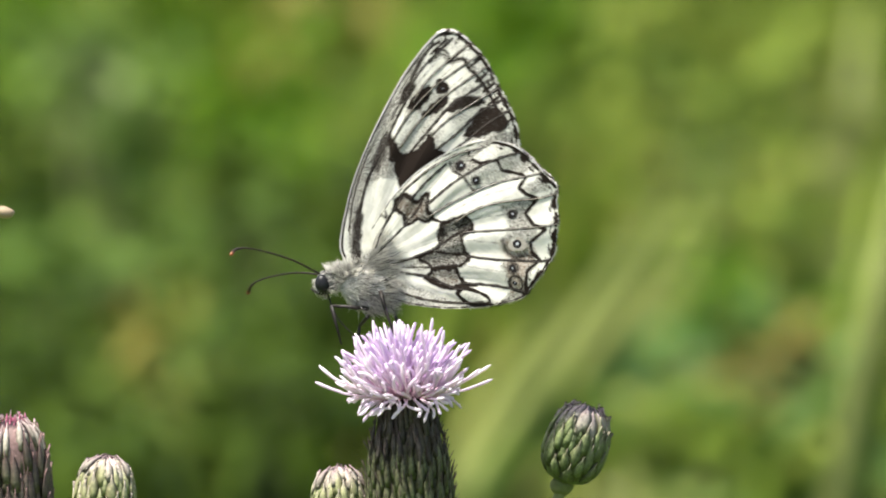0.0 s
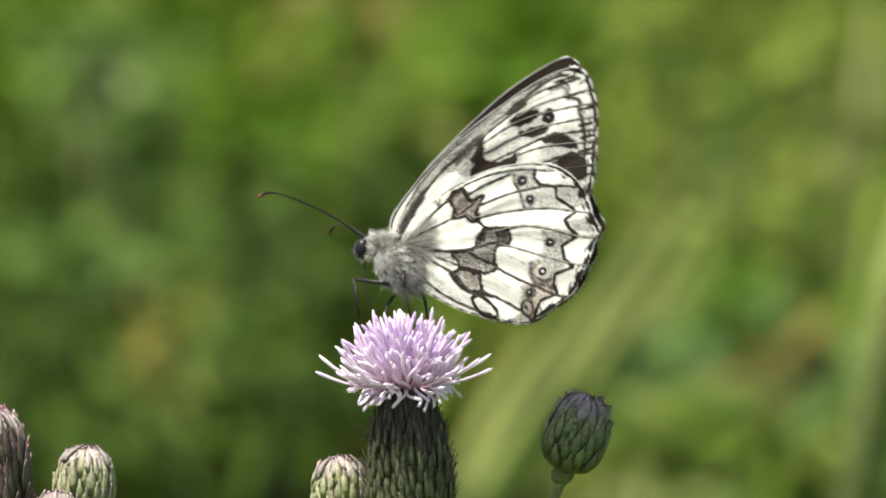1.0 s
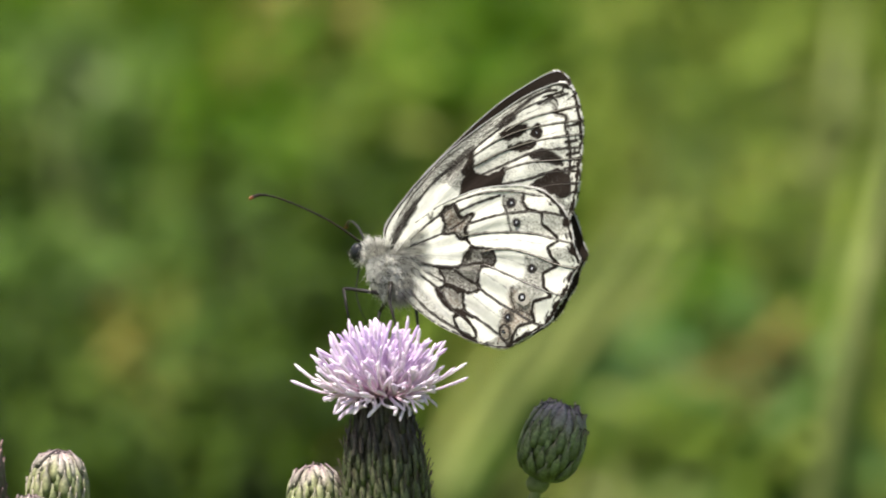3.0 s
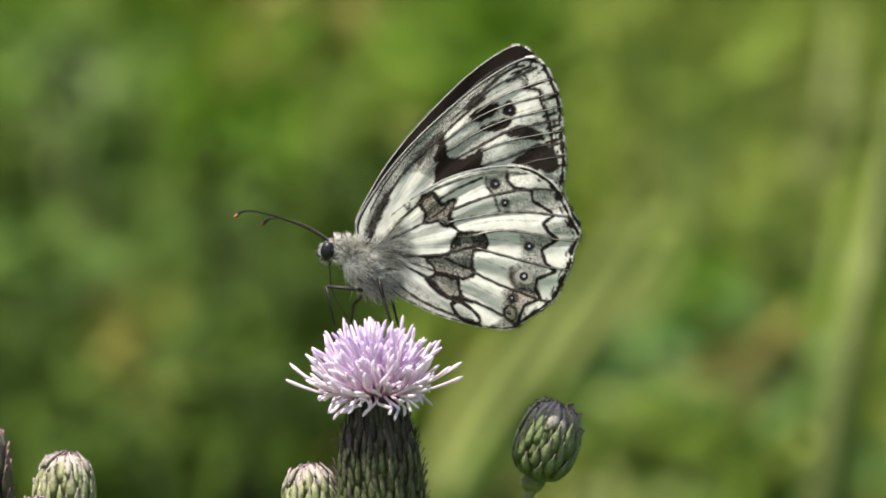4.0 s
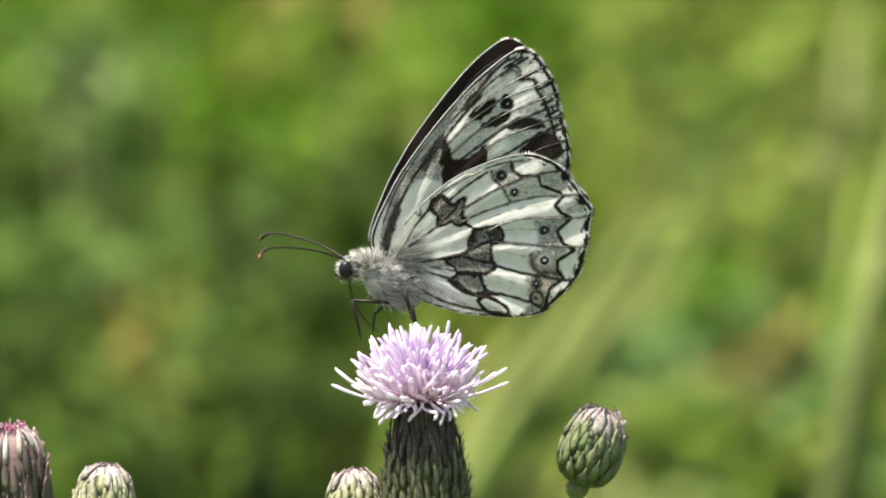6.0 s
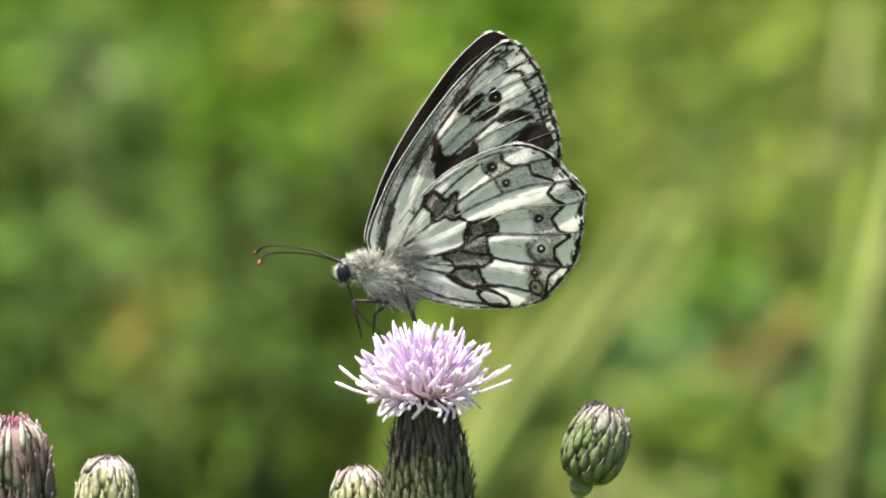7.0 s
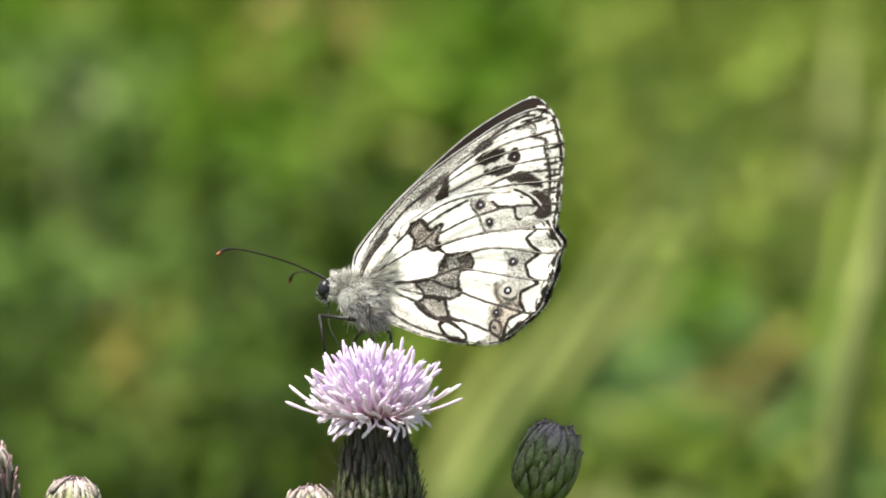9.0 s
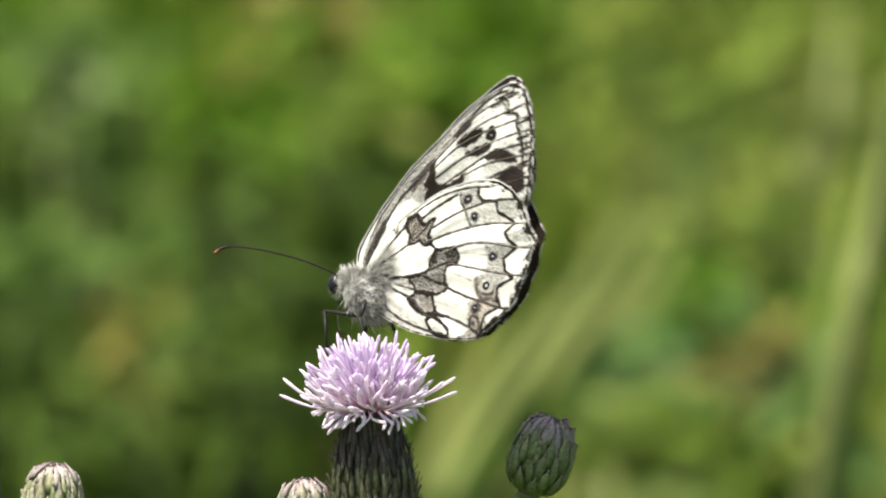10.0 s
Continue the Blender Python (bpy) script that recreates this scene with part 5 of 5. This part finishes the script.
def make_meadow():
    make_ground()

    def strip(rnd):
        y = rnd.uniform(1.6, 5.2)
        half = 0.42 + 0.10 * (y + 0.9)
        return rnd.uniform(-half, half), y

    def wide(rnd):
        while True:
            x, y = rnd.uniform(-4, 4), rnd.uniform(-2.5, 9)
            if abs(x) > 0.22 or y > 1.0 or y < -1.6:
                return x, y

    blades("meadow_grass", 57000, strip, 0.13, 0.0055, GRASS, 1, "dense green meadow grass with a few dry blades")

    def verge(rnd):
        y = rnd.uniform(1.65, 6.4)
        x = 0.42 + 0.10 * (y + 0.9) + 1.3 * rnd.random() ** 1.7
        return (x if rnd.random() < 0.5 else -x), y

    blades("meadow_grass", 15000, verge, 0.13, 0.0065, GRASS, 4, "green meadow grass thinning out at the sides")

    # right-hand strip of lighter blades: the sunlight is in the grass colour
    def painted_sun(rnd):
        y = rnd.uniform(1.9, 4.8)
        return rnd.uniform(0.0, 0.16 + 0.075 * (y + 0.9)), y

    blades("meadow_grass", 9000, painted_sun, 0.16, 0.0065, GRASS_LIGHT, 3, "meadow grass with sunlight put into its paler colour")
    blades("meadow_grass", 26000, wide, 0.16, 0.010, GRASS, 2, "green meadow grass around the thistles")
    # small herbs whose pale leaf colour stands in for sun glints
    herb("herb", (-0.135, 2.382, 0.286), 0.0141, 26, HERB_GLINT, 100, "small grey-green herb with sun glint put into pale leaves", leaf=0.014, tall=0.9)
    herb("herb", (-0.122, 2.290, 0.285), 0.0108, 26, HERB_GLINT, 101, "small grey-green herb with sun glint put into pale leaves", leaf=0.014, tall=0.9)
    herb("herb", (-0.136, 2.288, 0.278), 0.0099, 26, HERB_GLINT, 102, "small grey-green herb with sun glint put into pale leaves", leaf=0.014, tall=0.9)
    herb("herb", (-0.106, 2.101, 0.265), 0.0132, 26, HERB_GLINT, 103, "small grey-green herb with sun glint put into pale leaves", leaf=0.014, tall=0.9)
    herb("herb", (-0.113, 2.050, 0.266), 0.0107, 26, HERB_GLINT, 104, "small grey-green herb with sun glint put into pale leaves", leaf=0.014, tall=0.9)
    herb("herb", (-0.074, 2.104, 0.276), 0.0099, 26, HERB_GLINT, 105, "small grey-green herb with sun glint put into pale leaves", leaf=0.014, tall=0.9)
    herb("herb", (-0.060, 2.105, 0.280), 0.0082, 26, HERB_GLINT, 106, "small grey-green herb with sun glint put into pale leaves", leaf=0.014, tall=0.9)
    herb("herb", (-0.119, 2.381, 0.283), 0.0083, 26, HERB_GLINT, 107, "small grey-green herb with sun glint put into pale leaves", leaf=0.014, tall=0.9)
    herb("herb", (0.078, 1.830, 0.287), 0.0098, 26, HERB_GLINT, 108, "small grey-green herb with sun glint put into pale leaves", leaf=0.014, tall=0.9)
    herb("herb", (0.113, 1.740, 0.297), 0.0114, 26, HERB_GLINT, 109, "small grey-green herb with sun glint put into pale leaves", leaf=0.014, tall=0.9)
    herb("herb", (0.100, 2.197, 0.283), 0.0099, 26, HERB_GLINT, 110, "small grey-green herb with sun glint put into pale leaves", leaf=0.014, tall=0.9)
    herb("herb", (-0.136, 2.381, 0.282), 0.0373, 80, HERB_GREY, 1, "grey-green leafy meadow herb", tall=0.8)
    herb("herb", (-0.122, 2.287, 0.274), 0.0265, 45, HERB_GREY, 2, "grey-green leafy meadow herb", tall=0.8)
    herb("herb", (-0.107, 2.101, 0.263), 0.0346, 80, HERB_GREY, 3, "grey-green leafy meadow herb", tall=0.8)
    herb("herb", (-0.115, 2.050, 0.263), 0.0231, 30, HERB_GREY, 4, "grey-green leafy meadow herb", tall=0.8)
    herb("herb", (-0.073, 2.103, 0.275), 0.0247, 35, HERB_GREY, 5, "grey-green leafy meadow herb", tall=0.8)
    herb("herb", (-0.069, 2.378, 0.270), 0.0456, 110, HERB_VIVID, 6, "vivid green leafy meadow herb", tall=0.8)
    herb("herb", (-0.070, 2.196, 0.277), 0.0289, 50, HERB_VIVID, 7, "vivid green leafy meadow herb", tall=0.8)
    herb("herb", (0.033, 2.563, 0.272), 0.0500, 120, HERB_VIVID, 8, "vivid green leafy meadow herb", tall=0.8)
    herb("herb", (0.095, 1.922, 0.289), 0.0205, 35, HERB_VIVID, 9, "vivid green leafy meadow herb", tall=0.8)
    herb("herb", (0.134, 1.921, 0.281), 0.0328, 50, HERB_VIVID, 10, "vivid green leafy meadow herb", tall=0.8)
    herb("herb", (-0.170, 2.473, 0.281), 0.0416, 60, HERB_VIVID, 11, "vivid green leafy meadow herb", tall=0.8)
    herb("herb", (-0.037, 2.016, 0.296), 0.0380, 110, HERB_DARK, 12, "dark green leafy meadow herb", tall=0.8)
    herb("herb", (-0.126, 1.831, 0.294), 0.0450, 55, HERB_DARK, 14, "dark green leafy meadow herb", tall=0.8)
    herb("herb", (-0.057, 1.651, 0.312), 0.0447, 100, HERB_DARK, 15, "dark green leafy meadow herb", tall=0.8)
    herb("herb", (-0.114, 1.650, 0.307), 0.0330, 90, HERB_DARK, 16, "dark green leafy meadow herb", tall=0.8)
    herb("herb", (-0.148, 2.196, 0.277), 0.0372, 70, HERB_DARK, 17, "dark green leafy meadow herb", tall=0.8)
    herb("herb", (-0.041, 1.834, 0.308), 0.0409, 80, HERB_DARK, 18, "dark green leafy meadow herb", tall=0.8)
    herb("herb", (0.010, 2.380, 0.278), 0.0415, 80, HERB_VIVID, 19, "vivid green leafy meadow herb", tall=0.8)
    herb("herb", (0.111, 2.289, 0.280), 0.0232, 80, HERB_DARK, 20, "dark green leafy meadow herb", tall=0.8)
    herb("herb", (0.100, 1.830, 0.286), 0.0229, 80, HERB_DARK, 21, "dark green leafy meadow herb", tall=0.8)
    herb("herb", (0.112, 1.739, 0.292), 0.0342, 90, HERB_BLUE, 24, "blue-green leafy meadow herb", tall=0.8)
    herb("herb", (0.079, 1.830, 0.285), 0.0262, 70, HERB_BLUE, 25, "blue-green leafy meadow herb", tall=0.8)
    herb("herb", (-0.014, 2.377, 0.262), 0.0282, 60, GRASS_MID, 26, "pale green grassy tuft in the meadow", tall=1.3)
    herb("herb", (-0.135, 1.952, 0.286), 0.0329, 80, HERB_GREY, 27, "grey-green leafy meadow herb", tall=1.3)
    herb("herb", (0.067, 1.649, 0.304), 0.0244, 40, GRASS_MID, 29, "pale green grassy tuft in the meadow", tall=1.3)
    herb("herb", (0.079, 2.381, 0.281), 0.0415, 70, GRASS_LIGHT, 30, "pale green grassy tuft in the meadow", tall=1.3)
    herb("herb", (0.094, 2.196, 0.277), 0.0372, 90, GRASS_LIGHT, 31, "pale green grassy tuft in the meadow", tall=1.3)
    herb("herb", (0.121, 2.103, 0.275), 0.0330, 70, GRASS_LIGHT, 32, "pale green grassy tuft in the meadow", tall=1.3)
    herb("dry_tuft", (-0.043, 2.473, 0.281), 0.0333, 80, GRASS_DRY, 33, "yellowish dry grass tuft", tall=1.3)
    herb("dry_tuft", (-0.087, 1.753, 0.311), 0.0180, 40, GRASS_DRY, 34, "yellowish dry grass tuft", tall=1.3)
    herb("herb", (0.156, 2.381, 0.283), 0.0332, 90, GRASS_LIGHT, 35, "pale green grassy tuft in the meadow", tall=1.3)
    herb("herb", (0.156, 2.196, 0.277), 0.0289, 60, GRASS_OLIVE, 36, "olive green grassy tuft in the meadow", tall=1.3)
    herb("dock", (0.109, 1.753, 0.309), 0.0175, 26, HERB_RUST, 37, "rusty brown withering meadow plant", tall=0.8)
    herb("herb", (0.055, 1.546, 0.300), 0.0220, 70, GRASS_OLIVE, 50, "pale green grassy tuft in the meadow", tall=1.0)
    herb("herb", (0.070, 1.567, 0.300), 0.0170, 50, HERB_GREY, 51, "grey-green leafy meadow herb", tall=0.8)
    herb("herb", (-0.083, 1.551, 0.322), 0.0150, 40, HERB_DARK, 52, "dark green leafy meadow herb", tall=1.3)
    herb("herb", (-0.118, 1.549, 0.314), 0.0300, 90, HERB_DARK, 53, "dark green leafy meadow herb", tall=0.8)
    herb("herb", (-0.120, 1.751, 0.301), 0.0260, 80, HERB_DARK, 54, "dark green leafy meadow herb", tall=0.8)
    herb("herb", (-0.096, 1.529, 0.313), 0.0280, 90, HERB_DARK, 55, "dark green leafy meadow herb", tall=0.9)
    # tight tips of pale leaves, with sun glints put into their colour
    tips = [(-31.1, -2.9, 2.9, HERB_GLINT), (-34, -5.5, 2.9, HERB_GLINT), (-36.6, 18.8, 3.05, HERB_GLINT), (-34.6, 13.3, 3.05, HERB_GREY),
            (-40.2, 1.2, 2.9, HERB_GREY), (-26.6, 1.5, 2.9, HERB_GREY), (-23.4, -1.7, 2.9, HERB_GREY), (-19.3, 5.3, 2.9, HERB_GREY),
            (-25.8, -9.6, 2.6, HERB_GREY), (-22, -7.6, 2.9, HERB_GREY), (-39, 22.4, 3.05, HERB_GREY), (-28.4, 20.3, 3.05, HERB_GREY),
            (-15.5, -1.7, 2.9, HERB_GREY), (-9.6, 17.1, 3.05, HERB_GREY), (27.4, 7.4, 2.9, HERB_GLINT), (24.7, -12, 2.6, HERB_GLINT),
            (37.9, -17.8, 2.6, HERB_GLINT), (33.2, -7, 2.9, HERB_GREY), (42, -12.6, 2.6, HERB_GREY), (23.2, 18.8, 3.05, HERB_GREY),
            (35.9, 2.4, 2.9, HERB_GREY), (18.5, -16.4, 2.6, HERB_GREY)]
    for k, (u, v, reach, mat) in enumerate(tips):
        herb("herb", beyond(u, v, reach), 0.0042, 14, mat, 200 + k, "meadow herb tip with a sun glint in its pale colour", leaf=0.0085, tall=1.0)
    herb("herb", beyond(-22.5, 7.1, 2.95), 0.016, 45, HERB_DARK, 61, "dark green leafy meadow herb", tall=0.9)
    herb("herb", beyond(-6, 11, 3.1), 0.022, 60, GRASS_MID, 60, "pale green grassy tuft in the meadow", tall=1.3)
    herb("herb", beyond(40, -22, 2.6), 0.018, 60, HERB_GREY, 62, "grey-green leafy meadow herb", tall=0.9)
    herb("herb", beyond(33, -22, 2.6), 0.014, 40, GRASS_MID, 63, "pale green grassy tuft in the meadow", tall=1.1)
    # blade added for a shadowed streak, the shade put into its dark colour
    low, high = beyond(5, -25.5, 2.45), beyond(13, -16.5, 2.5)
    long_blade([(low[0] - 0.02, low[1], low[2] - 0.05), low, high, (high[0] + 0.012, high[1] + 0.02, high[2] + 0.008)], 0.012, HERB_DARK, "dark olive grass blade with shade put into its colour")
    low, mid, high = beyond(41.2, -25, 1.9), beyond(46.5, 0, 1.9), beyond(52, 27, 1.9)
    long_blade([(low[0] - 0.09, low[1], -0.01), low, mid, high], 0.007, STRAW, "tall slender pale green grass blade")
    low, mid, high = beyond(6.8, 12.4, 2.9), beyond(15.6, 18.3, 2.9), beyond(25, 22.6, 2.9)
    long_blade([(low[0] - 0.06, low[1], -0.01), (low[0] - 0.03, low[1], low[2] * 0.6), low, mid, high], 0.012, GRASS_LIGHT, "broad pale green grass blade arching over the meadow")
    long_blade([(-0.014, 1.618, 0.158), (-0.001, 1.643, 0.274), (0.011, 1.648, 0.299), (0.030, 1.703, 0.316), (0.054, 1.759, 0.337), (0.075, 1.814, 0.358)], 0.01, GRASS_OLIVE, "broad pale green grass blade arching over the meadow")
    long_blade([(-0.005, 1.667, 0.143), (0.009, 1.692, 0.262), (0.021, 1.697, 0.287), (0.041, 1.752, 0.306), (0.065, 1.807, 0.325), (0.086, 1.863, 0.347)], 0.011, GRASS_OLIVE, "broad pale green grass blade arching over the meadow")
    long_blade([(0.004, 1.715, 0.129), (0.018, 1.740, 0.249), (0.030, 1.746, 0.275), (0.050, 1.801, 0.297), (0.075, 1.856, 0.312), (0.097, 1.912, 0.335)], 0.009, GRASS_OLIVE, "pale green grass blade beside a broader one")
    long_blade([(-0.024, 1.763, 0.114), (-0.010, 1.789, 0.237), (0.003, 1.794, 0.264), (0.023, 1.851, 0.288), (0.048, 1.904, 0.299), (0.069, 1.960, 0.323)], 0.009, GRASS_OLIVE, "pale green grass blade beside a broader one")
    long_blade([(-0.042, 1.903, 0.053), (-0.016, 1.938, 0.219), (0.003, 2.003, 0.283), (0.032, 2.063, 0.326), (0.079, 2.069, 0.354)], 0.009, GRASS_MID, "broad green grass blade arching over the meadow")
    long_blade([(0.109, 1.807, 0.082), (0.120, 1.843, 0.252), (0.132, 1.854, 0.305), (0.146, 1.917, 0.358)], 0.008, GRASS_MID, "green grass blade standing upright")
    long_blade([(0.143, 2.186, -0.056), (0.147, 2.230, 0.148), (0.149, 2.252, 0.250), (0.158, 2.320, 0.331)], 0.014, STRAW, "broad pale grass blade standing upright")


def make_insect():
    fly = new("insect")
    tagged(fly, "small brown insect flying past over the meadow", "insect")
    bm = bmesh.new()
    tube(bm, [Vector((-0.006, 0, 0)), Vector((-0.004, 0, 0.001)), Vector((0.001, 0, 0.0012)), Vector((0.006, 0, 0))], [0.0006, 0.0015, 0.0016, 0.0005], 10)
    part("body", bm, INSECT, fly, "brown segmented body")
    for side in (-1, 1):
        bm = bmesh.new()
        tube(bm, [Vector((0, 0, 0.002)), Vector((0.002, side * 0.004, 0.005)), Vector((0.004, side * 0.008, 0.0065))], [0.0006, 0.0016, 0.0008], 8, 0.15)
        part("wing", bm, INSECT, fly, "thin brown wing")
    return fly


make_meadow()
THISTLE = make_thistle()
SIDE_THISTLE = make_side_thistle()
SEED_STALK = make_seed_stalk()
BUTTERFLY, FORE_NEAR, FORE_FAR, ANTENNAE, LEGS = make_butterfly()
INSECT_FLY = make_insect()

# ------------------------------------------------------------------ how things move
# seconds, then mm right and up by which each plant sways
SWAY = [
    (0, -0.822, 0), (0.5, -1.497, 1.057), (1, -1.937, 1.145), (1.5, 0.499, 1.233),
    (2, 0.029, 0.117), (2.5, 0, 0), (3, -1.673, 0.117), (3.2, -2.289, 0.587),
    (4.3, -1.79, 0.176), (4.5, -2.642, 0.47), (5, -2.465, 0), (5.5, -1.966, -0.44),
    (5.7, 0.088, -0.587), (6.8, 2.553, -0.059), (7, 1.673, -0.939), (7.5, 3.14, -1.115),
    (7.9, 2.436, -1.644), (8, 1.966, -1.82), (8.2, 1.086, -1.585), (8.5, 0.675, -0.822),
    (9, -2.084, -0.587), (9.5, -1.203, -1.174), (10, -2.201, -1.174)]
SIDE_SWAY = [
    (0, 1.174, -0.939), (0.5, -1.233, -0.352), (1, -2.113, 0), (1.5, -0.117, 0),
    (2, 0.411, -0.881), (2.5, 0, -0.235), (3, -2.113, -0.587), (3.2, -2.583, -0.293),
    (4.3, -0.704, -0.704), (4.5, -2.172, -0.059), (5, -1.761, -0.998), (5.5, -1.35, -1.291),
    (5.7, 0.47, -2.113), (6.8, 2.818, -1.174), (7, 1.878, -1.878), (7.5, 2.231, -2.172),
    (7.9, 2.172, -2.935), (8, 1.996, -3.111), (8.2, 1.644, -2.876), (8.5, 1.702, -2.583),
    (9, -0.352, -1.82), (9.5, -0.646, -1.702), (10, -1.996, -1.702)]
SEED_SWAY = [
    (0, 0, 0.059), (0.5, -2.407, 0.646), (1, -3.287, 0.998), (1.5, -1.291, 0.998),
    (2, -0.763, 0.117), (2.5, -1.174, 0.763), (3, -3.287, 0.411), (3.2, -3.757, 0.704),
    (4.3, -5.987, -0.881), (4.5, -7.455, -0.235), (5, -7.044, -1.174), (5.5, -6.633, -1.468),
    (5.7, -4.813, -2.054), (6.8, -2.465, -0.411), (7, -3.405, -1.057), (7.5, -3.052, -1.409),
    (7.9, -3.111, -1.35), (8, -3.287, -1.35), (8.2, -3.639, -1.35), (8.5, -3.581, -1.526),
    (9, -5.635, -0.998), (9.5, -5.929, -0.939), (10, -7.279, -1.057)]
# seconds, place in mm, roll, yaw and pitch in degrees, how far the forewing is raised, and the other one beyond it
PERCH = [
    (0, 1.28, 2.448, -23.7, 1.4, -3, 3.5, 0.5), (0.5, 2.325, 2.694, -15.4, 16.6, -5.9, 3.3, 2),
    (1, 4.385, 1.526, -4.8, 19.8, -11, -2.6, 4.2), (1.5, 8.271, -0.147, 2.8, 25.3, -11.6, -1.2, 4.2),
    (2, 7.261, -0.951, 1.6, 29.6, -9.8, -1.9, 4.2), (2.5, 6.809, -0.44, 0, 31.1, -8.7, 0, 4.2),
    (3, 5.764, -0.657, 1.3, 27.4, -6.5, 0.6, 4.2), (3.2, 5.183, 0.059, -1.7, 21.5, -9.8, -0.3, 4.2),
    (4.3, 4.702, 1.08, -5.2, 2.3, 4.9, 1.5, 4.4), (4.5, 3.968, 0.963, -5.1, 5, 4, 1.9, 4.4),
    (5, 3.763, 1.215, -9.9, -4.8, 7, 2, 4.2), (5.5, 3.821, 0.804, -10.1, -5.9, 9.5, 1.8, 4.2),
    (5.7, 5.048, 0.998, -12, -6, 9.5, 1, 4), (6.8, 5.453, 2.395, -19.4, -6.8, 9, -3.5, 4),
    (7, 4.426, 1.561, -19.7, -7.4, 8, -1.8, 4), (7.5, 4.408, 1.608, -27.5, -14, 5, -8.6, 4),
    (7.9, 5.019, 0.751, -22.2, -8.3, 3, -9.2, 4), (8, 8.112, -1.385, -4.4, 4, -13.2, -8.5, 4),
    (8.1, 5.6, -0.1, -18, -4, -6, -9.5, 4), (8.2, 6.985, -1.526, -6, 7.9, -20.4, -10, 4.5), (8.5, 7.232, -0.904, -8.3, 14, -20.8, -10, 4.5),
    (9, 3.446, 0.188, -11, 20, -15.2, -9.1, 4.5), (9.5, 4.502, -0.44, -9.5, 20.1, -15.5, -6.5, 4),
    (10, 2.724, -0.558, -11.2, 37.5, -12.7, -2.8, 3.4)]


# seconds, degrees by which the nearer and the further antenna are raised against the level
ANTENNA_LIFT = [
    (0, 5, -3), (0.5, 1, -3), (1.5, -3, 0), (2.5, -3, 0), (3.2, -3, 0), (4.3, -3, 13), (4.5, -5, 13), (5, -6, 24),
    (5.7, -3, 24), (6.8, 0, 20), (7.5, 0, 16), (7.9, -4, 12), (8, -8, 0), (9, -9, 0), (9.5, -6, 0), (10, -10, 0)]


def plant_pose(ground, u, v):
    """The stem leans from its root; up and down it bobs a little."""
    shift = VIEW @ Vector((u * MM, 0, v * MM))
    tip = 0.70
    return Matrix.Translation(ground + Vector((0, shift.y, shift.z))) @ Matrix.Rotation(math.atan2(shift.x, tip), 4, "Y")


def perch_pose(u, v, roll, yaw, pitch):
    return Matrix.Translation(at(u, v, 0)) @ VIEW @ Matrix.Rotation(radians(-yaw), 4, "Z") @ Matrix.Rotation(radians(pitch), 4, "X") @ Matrix.Rotation(radians(roll), 4, "Y")


def hinged(angle, deep, fan):
    x, z = F_HINGE
    h = Matrix.Translation(local(x, z, deep))
    return h @ Matrix.Rotation(radians(fan), 4, "Z") @ Matrix.Rotation(radians(-angle), 4, "Y") @ Matrix.Translation(-local(x, z))


def motions():
    walk(THISTLE, [(t, plant_pose(GROUND_MAIN, u, v)) for t, u, v in SWAY])
    walk(SIDE_THISTLE, [(t, plant_pose(GROUND_SIDE, u, v)) for t, u, v in SIDE_SWAY])
    walk(SEED_STALK, [(t, plant_pose(GROUND_SEED, u, v)) for t, u, v in SEED_SWAY])
    poses = [(t, perch_pose(u, v, r, y, p)) for t, u, v, r, y, p, f, g in PERCH]
    walk(BUTTERFLY, poses)
    walk(FORE_NEAR, [(row[0], hinged(row[6], 0.22, 0)) for row in PERCH])
    walk(FORE_FAR, [(row[0], hinged(row[6] + row[7], 0.98, 0.8)) for row in PERCH])
    # the legs stay upright on the flower while the body rocks; the antennae are held level
    for leg, hip, reach in LEGS:
        walk(leg, [(row[0], Matrix.Translation(hip) @ Matrix.Rotation(radians(-0.9 * row[3]), 4, "Y")) for row in PERCH])
    times = [row[0] for row in ANTENNA_LIFT]
    for ant, column in zip(ANTENNAE, (1, 2)):
        root = Matrix.Translation(ant.location)
        lifts = [row[column] for row in ANTENNA_LIFT]
        walk(ant, [(row[0], root @ Matrix.Rotation(radians(-0.10 * row[3] - 6 * (1 + math.tanh(row[5] / 5)) + float(np.interp(row[0], times, lifts))), 4, "Y") @ Matrix.Rotation(radians(-0.8 * (row[5] + 8.7)), 4, "X")) for row in PERCH])
    walk(INSECT_FLY, [(0, pose(0.816, 1.530, 0.705, 0, 0, 0)), (7.3, pose(0.393, 1.096, 0.586, 0, 0, 0)), (7.4, pose(0.146, 0.791, 0.593, 0, 0, 5)), (7.5, pose(0.025, 0.592, 0.619, 0, 5, 0)), (7.6, pose(-0.070, 0.590, 0.608, 0, -5, 0)), (7.7, pose(-0.019, 0.642, 0.613, 0, 0, 20)), (7.8, pose(0.041, 0.799, 0.630, 0, 0, 20)), (8, pose(0.237, 1.112, 0.662, 0, 0, 0)), (10, pose(0.885, 1.742, 0.738, 0, 0, 0))])


motions()
